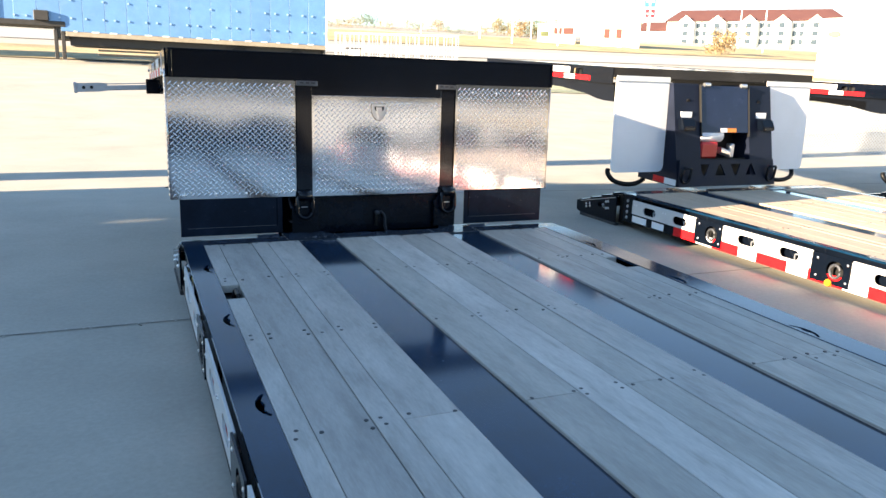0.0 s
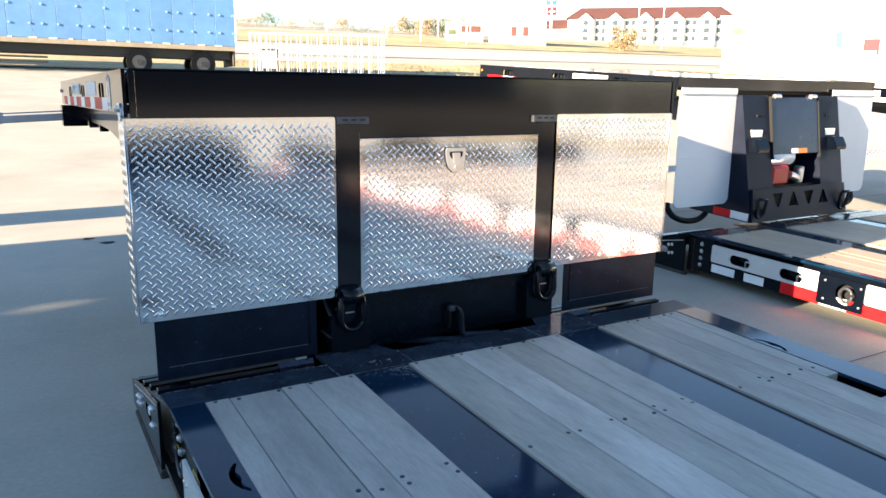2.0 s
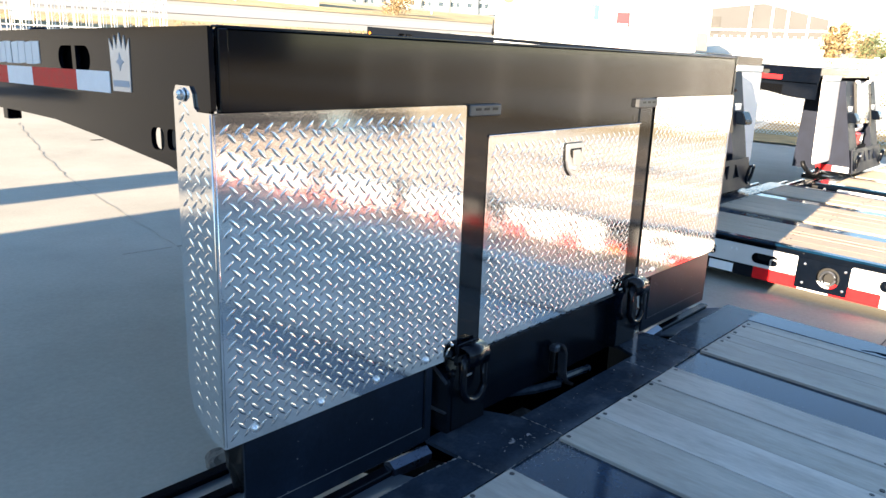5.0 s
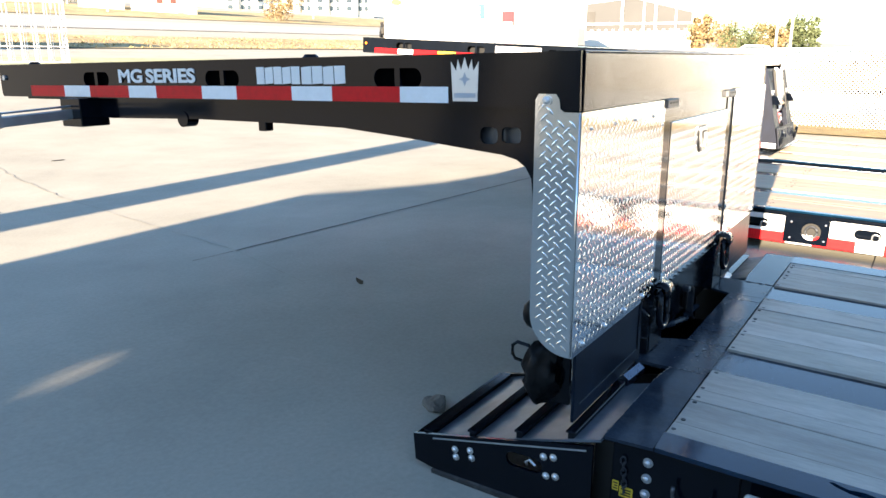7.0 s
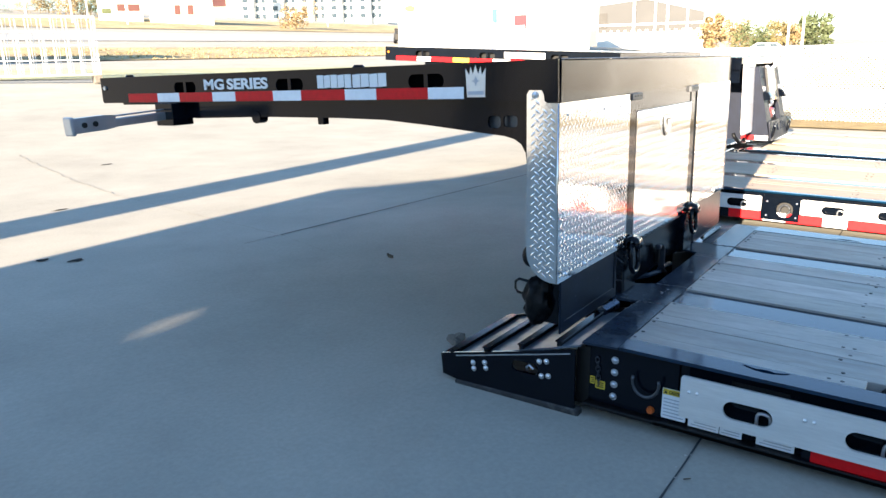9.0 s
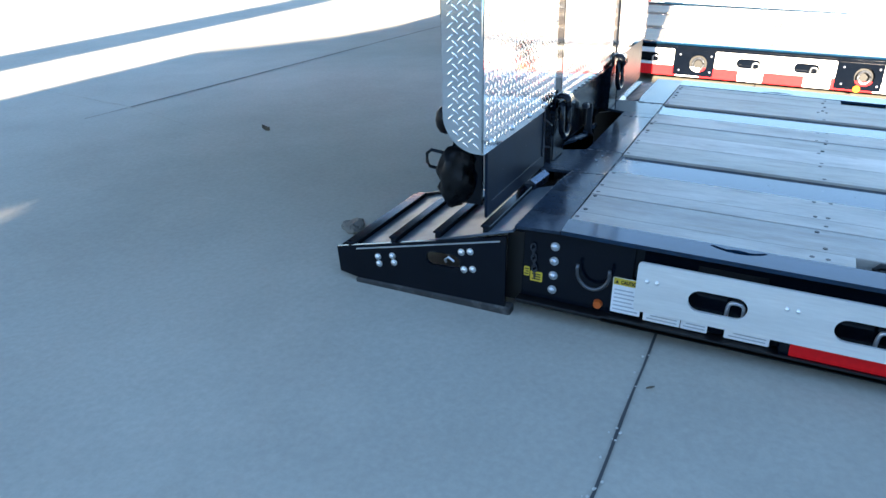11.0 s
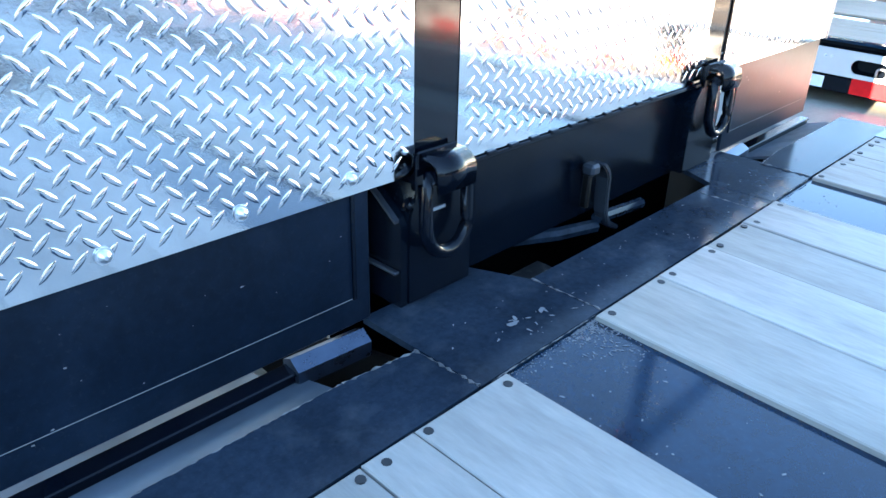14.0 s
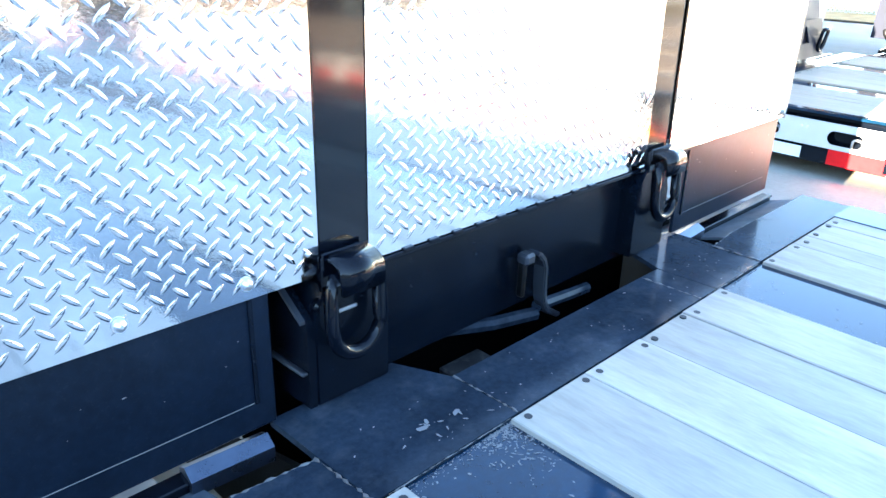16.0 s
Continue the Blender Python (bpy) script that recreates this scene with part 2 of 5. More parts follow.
def add_box(bm, x0, x1, y0, y1, z0, z1, bevel=0.0, m=None):
    made = bmesh.ops.create_cube(bm, size=1.0, matrix=Matrix.LocRotScale(((x0 + x1) / 2, (y0 + y1) / 2, (z0 + z1) / 2), None, (abs(x1 - x0), abs(y1 - y0), abs(z1 - z0))))
    vs = made["verts"]
    if bevel:
        es = list({e for v in vs for e in v.link_edges})
        got = bmesh.ops.bevel(bm, geom=es, offset=bevel, segments=1, affect="EDGES", profile=0.5)
        vs = list({v for f in got["faces"] for v in f.verts} | {v for v in vs if v.is_valid})
    if m:
        bmesh.ops.transform(bm, matrix=m, verts=[v for v in vs if v.is_valid])
    return bm


def box(x0, x1, y0, y1, z0, z1, bevel=0.0, m=None):
    return add_box(bmesh.new(), x0, x1, y0, y1, z0, z1, bevel, m)


def rrect(cx, cy, w, h, r, n=5):
    pts = []
    for k, (sx, sy) in enumerate(((1, 1), (-1, 1), (-1, -1), (1, -1))):
        for i in range(n + 1):
            a = radians(90 * k + 90 * i / n)
            pts.append((cx + sx * (w / 2 - r) + r * math.cos(a), cy + sy * (h / 2 - r) + r * math.sin(a)))
    return pts


def plate(outline, t, m, holes=(), bm=None):
    """A plate t thick from an outline with holes, laid by m from its own plane (u, v, n)."""
    own = bmesh.new()
    loops = []
    for loop in (outline, *holes):
        vs = [own.verts.new((u, v, 0)) for u, v in loop]
        loops += [own.edges.new((vs[i], vs[(i + 1) % len(vs)])) for i in range(len(vs))]
    if holes:
        bmesh.ops.triangle_fill(own, use_beauty=True, use_dissolve=False, edges=loops)
    else:
        own.faces.new([v for v in own.verts])
    got = bmesh.ops.extrude_face_region(own, geom=list(own.faces))
    bmesh.ops.translate(own, verts=[g for g in got["geom"] if isinstance(g, bmesh.types.BMVert)], vec=(0, 0, t))
    bmesh.ops.transform(own, matrix=m, verts=own.verts)
    if bm is None:
        return own
    me = bpy.data.meshes.new("tmp")
    own.to_mesh(me)
    own.free()
    bm.from_mesh(me)
    bpy.data.meshes.remove(me)
    return bm


def softened(bm, w):
    """Break the sharp edges of a plate by w."""
    bmesh.ops.recalc_face_normals(bm, faces=bm.faces)
    sharp = [e for e in bm.edges if len(e.link_faces) == 2 and e.calc_face_angle(0) > 0.5]
    bmesh.ops.bevel(bm, geom=sharp, offset=w, segments=2, affect="EDGES")
    return bm


def tube(pts, r, closed=False, n=8, bm=None):
    bm = bm or bmesh.new()
    pts = [Vector(p) for p in pts]
    rings, up = [], Vector((0.13, 0.21, 0.97))
    for i, p in enumerate(pts):
        if closed:
            d = pts[(i + 1) % len(pts)] - pts[i - 1]
        else:
            d = pts[min(i + 1, len(pts) - 1)] - pts[max(i - 1, 0)]
        d.normalize()
        a = d.cross(up)
        if a.length < 0.05:
            a = d.cross(Vector((1, 0, 0)))
        a.normalize()
        b = d.cross(a)
        rings.append([bm.verts.new(p + r * (math.cos(2 * math.pi * k / n) * a + math.sin(2 * math.pi * k / n) * b)) for k in range(n)])
    for i in range(len(rings) if closed else len(rings) - 1):
        u, v = rings[i], rings[(i + 1) % len(rings)]
        off = 0
        if closed and i == len(rings) - 1:
            off = min(range(n), key=lambda o: (u[0].co - v[o].co).length)
        for k in range(n):
            bm.faces.new((u[k], u[(k + 1) % n], v[(k + 1 + off) % n], v[(k + off) % n]))
    if not closed:
        bm.faces.new(rings[0])
        bm.faces.new(rings[-1])
    return bm


def smooth_line(pts, n=6):
    """A flowing line through the points."""
    pts = [Vector(p) for p in pts]
    out = []
    for i in range(len(pts) - 1):
        p0, p1, p2, p3 = pts[max(i - 1, 0)], pts[i], pts[i + 1], pts[min(i + 2, len(pts) - 1)]
        for k in range(n):
            t = k / n
            out.append(0.5 * (2 * p1 + (p2 - p0) * t + (2 * p0 - 5 * p1 + 4 * p2 - p3) * t * t + (3 * p1 - p0 - 3 * p2 + p3) * t ** 3))
    return out + [pts[-1]]


def cylinder(p, q, r, n=16, bm=None, r2=None):
    bm = bm or bmesh.new()
    p, q = Vector(p), Vector(q)
    turn = (q - p).to_track_quat("Z", "Y").to_matrix().to_4x4()
    bmesh.ops.create_cone(bm, cap_ends=True, segments=n, radius1=r, radius2=r if r2 is None else r2, depth=(q - p).length, matrix=Matrix.Translation((p + q) / 2) @ turn)
    return bm


def bolt_mesh():
    """A domed bolt head with a washer, its axis along -y, 1 unit = 1 m."""
    bm = bmesh.new()
    cylinder((0, 0.0, 0), (0, -0.002, 0), 0.011, 12, bm)
    cylinder((0, -0.002, 0), (0, -0.006, 0), 0.0085, 10, bm, 0.0075)
    cylinder((0, -0.006, 0), (0, -0.009, 0), 0.0075, 10, bm, 0.003)
    return bm


_proto = {}


def bolt(name, at, parent, mat, facing="front", size=1.0):
    key = mat.name
    if key not in _proto:
        ob = part(name, bolt_mesh(), mat, parent)
        _proto[key] = ob
    else:
        ob = share(name, _proto[key], parent, Matrix())
    turn = {"front": 0, "left": -90, "right": 90}.get(facing)
    ob.matrix_basis = pose(*at, 0, 0, turn) @ Matrix.Scale(size, 4) if turn is not None else pose(*at, -90, 0, 0) @ Matrix.Scale(size, 4)
    return ob


def text_mesh(body, height, mat, name, parent, m, label="", depth=0.001, narrow=1.0):
    cu = bpy.data.curves.new("lettering", "FONT")
    cu.body, cu.size, cu.extrude, cu.align_x, cu.align_y = body, height / 0.7, depth, "LEFT", "BOTTOM_BASELINE"
    cu.offset = height * 0.05
    tmp = new("lettering", cu)
    me = bpy.data.meshes.new_from_object(tmp)
    bpy.data.objects.remove(tmp)
    bpy.data.curves.remove(cu)
    me.transform(Matrix.Diagonal((narrow, 1, 1, 1)))
    me.materials.clear()
    me.materials.append(mat)
    ob = new(name, me)
    ob.parent = parent
    ob.matrix_basis = m
    return tagged(ob, label)


# ---- ground ----
def soft(v, w):
    return w * math.log1p(math.exp(max(-40, min(40, v / w)))) if v / w < 40 else v


def ground_z(x, y):
    low = -0.02 * soft(2.0 - y, 0.8)
    low = 0.30 * math.tanh(low / 0.30)
    rise = 0.078 * soft(y - 8.6, 0.9) + 0.033 * soft(y - 45, 5) + 0.012 * soft(x - 10, 3)
    return low + 25 * math.tanh(rise / 25)


def ground_sheet():
    bm = bmesh.new()
    radii = [0.7 * k for k in range(1, 20)] + [14 * 1.13 ** k for k in range(1, 46)]
    n = 112
    centre = bm.verts.new((0, 0, ground_z(0, 0)))
    rings = []
    for r in radii:
        rings.append([bm.verts.new((r * math.cos(2 * math.pi * k / n), r * math.sin(2 * math.pi * k / n), ground_z(r * math.cos(2 * math.pi * k / n), r * math.sin(2 * math.pi * k / n)))) for k in range(n)])
    for k in range(n):
        bm.faces.new((centre, rings[0][k], rings[0][(k + 1) % n]))
        for a, b in zip(rings, rings[1:]):
            bm.faces.new((a[k], b[k], b[(k + 1) % n], a[(k + 1) % n]))
    ob = part("ground", bm, CONCRETE, smooth=True)
    return tagged(ob, "pale worn concrete yard, partly in shade", "ground", kind="structure")


def draped(name, pts_left, pts_right, mat, lift, label, category, steps=24):
    """A strip of ground cover between two lines, laid on the ground."""
    bm = bmesh.new()
    rows = []
    for i in range(steps + 1):
        t = i / steps
        a, b = Vector(pts_left[0]).lerp(Vector(pts_left[1]), t), Vector(pts_right[0]).lerp(Vector(pts_right[1]), t)
        rows.append([bm.verts.new((*p, ground_z(*p) + lift)) for p in (a.lerp(b, s / 6) for s in range(7))])
    for u, v in zip(rows, rows[1:]):
        for k in range(6):
            bm.faces.new((u[k], u[k + 1], v[k + 1], v[k]))
    return tagged(part(name, bm, mat), label, category, kind="structure")


ground_sheet()


CRACK = material("faint_crack", (0.34, 0.315, 0.265), 0.9, vary=0.3, scale=6)


def joint(name, x0, y0, x1, y1, w=0.014, wobble=0.004, seed=1, mat=SEALANT):
    rng = random.Random(seed)
    bm = bmesh.new()
    d = Vector((x1 - x0, y1 - y0))
    n = max(2, int(d.length / 0.15))
    side = Vector((-d.y, d.x)).normalized()
    prev = None
    for i in range(n + 1):
        p = Vector((x0, y0)) + d * i / n + side * rng.uniform(-wobble, wobble)
        a, b = p + side * w * rng.uniform(0.35, 0.65), p - side * w * rng.uniform(0.35, 0.65)
        row = [bm.verts.new((*q, ground_z(*q) + 0.004)) for q in (a, b)]
        if prev:
            bm.faces.new((prev[0], prev[1], row[1], row[0]))
        prev = row
    return tagged(part(name, bm, mat), "thin dark joint between concrete slabs", "joint", kind="structure")


joint("pavement_joint", -14, -0.56, 12, -0.60, 0.008, 0.002, seed=2)
joint("pavement_joint", 0.43, 3.41, 9, 2.84, 0.017, seed=3)
joint("pavement_joint", 0.06, 3.44, 0.40, 3.415, 0.007, 0.006, seed=12)
joint("pavement_joint", 0.43, 3.43, 0.95, 6.6, 0.008, 0.01, seed=4, mat=CRACK)
joint("pavement_joint", 0.95, 6.6, 1.9, 10.7, 0.02, 0.02, seed=5, mat=CRACK)
joint("pavement_joint", 0.43, 3.40, 0.1, 2.4, 0.005, 0.01, seed=6, mat=CRACK)
joint("pavement_joint", -2.38, -0.56, -2.55, -2.2, 0.006, 0.015, seed=8)
joint("pavement_joint", -2.05, -0.572, -2.75, -0.650, 0.004, 0.008, seed=9)
SPALL = material("spalled_concrete", (0.52, 0.50, 0.45), 0.9, vary=0.2, scale=30)


def joint_spalls(seed):
    """Pale broken crumbs along the slab joint."""
    rng = random.Random(seed)
    verts, faces = [], []
    for _ in range(60):
        x = -1.3 - rng.random() * 2.2
        y = -0.572 + rng.gauss(0, 0.009)
        r, k = rng.uniform(0.002, 0.007), len(verts)
        n = 6
        for q in range(n):
            a, rr = 2 * math.pi * q / n, r * rng.uniform(0.5, 1.1)
            px, py = x + rr * 1.4 * math.cos(a), y + rr * math.sin(a)
            verts.append((px, py, ground_z(px, py) + 0.005))
        verts.append((x, y, ground_z(x, y) + 0.005 + 0.4 * r))
        faces += [(k + q, k + (q + 1) % n, k + n) for q in range(n)]
    me = bpy.data.meshes.new("joint_crumbs")
    me.from_pydata(verts, [], faces)
    me.materials.append(SPALL)
    tagged(new("joint_crumbs", me), "pale concrete crumbs along a slab joint", "crumbs", kind="stuff")


joint_spalls(11)


# ---- lowboy trailers ----
DECK = 0.289


def deck_plank(parent, x0, x1, y0, y1, z, mat, rng, notch=None, mirrored=False):
    bm = bmesh.new()
    g = 0.0014
    z1 = z + rng.uniform(-0.0015, 0.0015)
    if notch:
        nx, na, nb = notch
        if mirrored:
            outline = [(x0 + g, y0), (x1 - g, y0), (x1 - g, na), (nx, na), (nx, nb), (x1 - g, nb), (x1 - g, y1), (x0 + g, y1)]
        else:
            outline = [(x0 + g, y0), (x1 - g, y0), (x1 - g, y1), (x0 + g, y1), (x0 + g, nb), (nx, nb), (nx, na), (x0 + g, na)]
    else:
        outline = [(x0 + g, y0 + g), (x1 - g, y0 + g), (x1 - g, y1 - g), (x0 + g, y1 - g)]
    plate(outline, 0.036, Matrix.Translation((0, 0, z1 - 0.036)), (), bm)
    top = [e for e in bm.edges if all(v.co.z > z1 - 0.001 for v in e.verts) and len(e.link_faces) == 2 and any(abs(f.normal.z) < 0.5 for f in e.link_faces)]
    bmesh.ops.recalc_face_normals(bm, faces=bm.faces)
    top = [e for e in bm.edges if all(v.co.z > z1 - 0.001 for v in e.verts)]
    bmesh.ops.bevel(bm, geom=top, offset=0.0022, segments=1, affect="EDGES")
    return part("deck_plank", bm, mat, parent)


def ring_points(w, h, r, n=8):
    """An upright D: straight top, round bottom, in the x-z plane about its middle."""
    pts = [(-w / 2 + 0.25 * r, 0, h / 2), (w / 2 - 0.25 * r, 0, h / 2), (w / 2, 0, h / 2 - 0.3 * r), (w / 2, 0, -h / 2 + w / 2)]
    for i in range(1, n):
        a = math.pi * i / n
        pts.append((w / 2 * math.cos(a), 0, -h / 2 + w / 2 - w / 2 * math.sin(a)))
    return pts + [(-w / 2, 0, -h / 2 + w / 2), (-w / 2, 0, h / 2 - 0.3 * r)]


def hand_slot(x, y, s):
    """A flame-cut hand slot: a shallow crescent with a hump, its tips turned inboard."""
    low = [(-0.084, 0.020), (-0.062, 0.002), (-0.032, -0.011), (0.0, -0.015), (0.032, -0.011), (0.062, 0.002), (0.084, 0.018)]
    top = [(0.074, 0.024), (0.050, 0.013), (0.032, 0.008), (0.016, 0.013), (0.0, 0.016), (-0.016, 0.013), (-0.032, 0.008), (-0.050, 0.013), (-0.074, 0.026)]
    return [(x - s * v, y + u) for u, v in low + top]


def build_lowboy(root, wood, rail_start, rear, seed, ours, level):
    """The low deck: outer beams, planks, beam flanges, front plates, side wings and rails. It runs along -y from its front."""
    rng = random.Random(seed)
    inner = 1.136 if ours else 1.215
    under = 0.022 if ours else 0.062
    # hidden frame under the deck
    part("cross_member", box(-1.18, 1.18, rear, -0.28, 0.06, 0.235), BLACK_FLAT, root)
    for s, where in ((-1, "left"), (1, "right")):
        half = (1.258 if s < 0 else 1.292) if ours else 1.28
        edge = half - 0.012
        # outer beam: top flange with slots, and the side web
        slots = [hand_slot(s * 1.170, y, s) for y in ([-0.785 - 0.83 * k for k in range(int(-rear // 0.83) - 1)] if ours else [])]
        beam = part("outer_beam", plate([(s * inner, rear), (s * edge, rear), (s * edge, -0.260), (s * inner, -0.255)], 0.014, Matrix.Translation((0, 0, DECK - 0.012)), slots), STRIP, root, "glossy black steel deck edge beam")
        part("web", plate([(rear, under), (-0.12, under), (-0.10, DECK - 0.014), (rear, DECK - 0.014)], 0.012, Matrix.Translation((s * (half - 0.060) - 0.006, 0, 0)) @ SIDE), BLACK, beam)
        part("lower_flange", box(s * 1.10, s * (half - (0.004 if ours else 0.08)), rear, -0.12, under - 0.018, under - 0.004, 0.003), BLACK_FLAT, beam)
        for y in [-0.785 - 0.83 * k for k in range(int(-rear // 0.83) - 1)] if ours else []:
            # Black box under each slot stands in for the shade inside it.
            part("slot_recess", box(s * 1.14, s * 1.205, y - 0.10, y + 0.10, DECK - 0.09, DECK - 0.05), INK_AND_SHADE, beam)
        # rails with oval slots between black ring boxes
        y, k = rail_start, 0
        rz, rh = (0.158, 0.168) if ours else (0.184, 0.126)
        while y > rear + 1.0:
            a, b = y, y - 0.84
            face = s * half
            holes = [rrect(y - 0.243, rz - 0.008, 0.170, 0.070, 0.034), rrect(y - 0.643, rz - 0.008, 0.170, 0.070, 0.034)]
            rail = part("rub_rail", plate(rrect((a + b) / 2, rz, 0.84, rh, 0.012, 3), 0.010, Matrix.Translation((face - 0.005, 0, 0)) @ SIDE, holes), GALV if ours else WHITE_RAIL, root, "brushed light metal rail with oval slots" if ours else "white rail with oval slots")
            for hy in (y - 0.243, y - 0.643):
                part("hook_rod", tube(smooth_line([(face - s * 0.03, hy - 0.028, rz - 0.055), (face - s * 0.022, hy - 0.030, rz - 0.016), (face - s * 0.020, hy - 0.040, rz - 0.004), (face - s * 0.020, hy - 0.060, rz - 0.004), (face - s * 0.022, hy - 0.074, rz - 0.014), (face - s * 0.03, hy - 0.076, rz - 0.055)], 4), 0.0065, n=7), STEEL, rail, "bent steel hook rod", smooth=True)
            for by in (y - 0.032, y - 0.062, y - 0.43, y - 0.460, y - 0.775, y - 0.805):
                bolt("rivet", (face + s * 0.005, by, rz + 0.024), rail, CHROME, where, 0.75)
            # ring box behind the rail
            c = b - 0.151
            ringbox = part("ring_box", plate(rrect(c, 0.150, 0.30, 0.19, 0.006, 2), 0.008, Matrix.Translation((face - 0.012, 0, 0)) @ SIDE, [rrect(c - 0.035, 0.15, 0.13, 0.13, 0.06)]), BLACK, root)
            part("tie_ring", tube([(face + s * 0.006, c - 0.035 + 0.040 * math.cos(q * math.pi / 8), 0.146 + 0.043 * math.sin(q * math.pi / 8)) for q in range(16)], 0.010, True, 7), BLACK_FLAT if ours else GUN, ringbox, "worn round tie ring")
            # Black sheet paints the shade inside the ring hole.
            part("ring_recess", box(face - s * 0.05, face - s * 0.045, c - 0.115, c + 0.05, 0.07, 0.23), INK_AND_SHADE, ringbox)
            for dy in (-0.125, 0.105):
                for z in (0.09, 0.21):
                    bolt("bolt", (face + s * 0.006, c + dy, z), ringbox, CHROME, where, 1.1)
            if not ours and k == 1:
                part("marker_light", cylinder((face, c, 0.062), (face + s * 0.022, c, 0.062), 0.030, 14, None, 0.022), AMBER, ringbox, "small amber marker lamp")
            y -= 1.143
            k += 1
        # conspicuity tape along the lower web
        ty, red = rail_start - (0.46 if ours else 0.58), True
        while ty > rear + 0.4:
            ln = 0.28 if red else 0.18
            tz, th, tx = (0.045, 0.046, half - 0.020) if ours else (0.081, 0.076, half + 0.001)
            tape = part("reflective_strip", plate(rrect(ty - ln / 2, tz, ln, th, 0.002, 1), 0.0025, Matrix.Translation((s * tx - (0.0025 if s < 0 else 0), 0, 0)) @ SIDE), RED_TAPE if red else WHITE_TAPE, root, "red reflective strip" if red else "white reflective strip")
            ty -= ln
            red = not red
        if not ours:
            part("tape_backing", box(s * (half - 0.016), s * half, rear, rail_start - 0.02, 0.040, 0.112, 0.002), BLACK, root)
            for ya, w in ((-0.44, 0.20), (-0.70, 0.16)):
                part("label", box(s * half, s * (half + 0.0025), ya - w / 2, ya + w / 2, 0.048, 0.106), LABEL, root, "white printed label")
        if ours:
            part("tape_backing", box(s * (half - 0.058), s * (half - 0.0205), rear, rail_start - 0.43, 0.016, 0.072, 0.002), BLACK, root)
            part("lower_skirt", box(s * (half - 0.016), s * (half - 0.004), rear, rail_start + 0.1, 0.002, 0.022, 0.002), BLACK_FLAT, root)
        # front corner plate: column of bolts, ring, stickers, marker light
        fx = s * (half - 0.047)
        corner = part("corner_plate", box(fx - 0.006, fx + 0.006, rail_start + 0.02, -0.13, 0.02, DECK - 0.014, 0.002), BLACK, root)
        for i in range(4):
            bolt("bolt", (fx + s * 0.006, -0.238 if ours else -0.2, 0.2195 - 0.0525 * i), corner, STEEL, where, 1.4)
        # Black sheet added where the gap is dark only with shade.
        part("gap_back", box(s * (half - 0.060), s * (half - 0.050), -0.138, -0.070, -0.01, 0.245), INK_AND_SHADE, corner)
        if ours:
            part("lashing_ring", tube([(fx + s * 0.036, -0.376 + 0.053 * math.cos(radians(q)), 0.170 + 0.062 * math.sin(radians(q))) for q in range(165, 376, 15)], 0.0062, n=8), GUN, corner, "worn steel lashing ring", smooth=True)
            for i in range(6):
                flat = i % 2
                a = [(fx + s * (0.013 + (0.008 * math.cos(t) if flat else 0.0)), -0.166 - 0.002 * i + (0.0 if flat else 0.008 * math.cos(t)), 0.205 - 0.019 * i + 0.014 * math.sin(t)) for t in [2 * math.pi * q / 12 for q in range(12)]]
                part("chain_link", tube(a, 0.0026, True, 6), HOOK, corner, "" if i else "worn steel chain link", smooth=True)
            for yc, w, h, zc in ((-0.146, 0.020, 0.034, 0.112), (-0.180, 0.042, 0.036, 0.098)):
                st = part("warning_sticker", plate(rrect(yc, zc, w, h, 0.003, 2), 0.001, Matrix.Translation((fx + s * 0.007 - 0.0005, 0, 0)) @ SIDE), YELLOW, corner, "yellow warning sticker")
                for i in range(3):
                    part("print_bar", box(fx + s * 0.0078, fx + s * 0.0086, yc - w * 0.36, yc + w * (0.36 - 0.2 * (i % 2)), zc - 0.011 + 0.009 * i, zc - 0.007 + 0.009 * i), INK_AND_SHADE, st)
            part("marker_light", cylinder((fx, -0.395, 0.046), (fx + s * 0.020, -0.395, 0.046), 0.017, 16, None, 0.013), DULL_AMBER, corner, "small orange marker lamp")
            # labels under the rail
            cs = part("caution_label", plate(rrect(-0.484, 0.092, 0.095, 0.125, 0.003, 2), 0.001, Matrix.Translation((fx + s * 0.0075, 0, 0)) @ SIDE), LABEL, root, "white caution label with a yellow head")
            part("label_head", box(fx + s * 0.0075, fx + s * 0.0095, -0.529, -0.439, 0.130, 0.153), YELLOW, cs)
            if s < 0:
                part("warning_triangle", plate([(-0.456, 0.135), (-0.444, 0.135), (-0.450, 0.147)], 0.0006, Matrix.Translation((fx - 0.0102, 0, 0)) @ SIDE), INK_AND_SHADE, cs)
                text_mesh("CAUTION", 0.0115, INK_AND_SHADE, "lettering", cs, Matrix.Translation((fx - 0.0100, -0.462, 0.1355)) @ pose(0, 0, 0, 90, 0, -90), narrow=0.8)
            for i in range(6):
                part("print_bar", box(fx + s * 0.0084, fx + s * 0.0094, -0.524 + 0.01 * (i % 3), -0.444, 0.040 + 0.014 * i, 0.044 + 0.014 * i), LABEL_INK, cs)
            for ya, w in ((-0.60, 0.115), (-0.70, 0.08), (-0.855, 0.13)):
                lb = part("label", plate(rrect(ya, 0.045, w, 0.045, 0.002, 1), 0.001, Matrix.Translation((fx + s * 0.0075, 0, 0)) @ SIDE), LABEL, root, "white printed label")
                for i in range(3):
                    part("print_bar", box(fx + s * 0.0084, fx + s * 0.0094, ya - w * 0.42, ya + w * (0.40 - 0.1 * i), 0.032 + 0.011 * i, 0.035 + 0.011 * i), LABEL_INK, lb)
        # side wing: a wedge that slopes to the ground, with cross bars
        top = [(s * 0.775, -0.105), (s * (half - 0.006), -0.105), (s * (half - 0.006), 0.598), (s * 0.635, 0.598)]
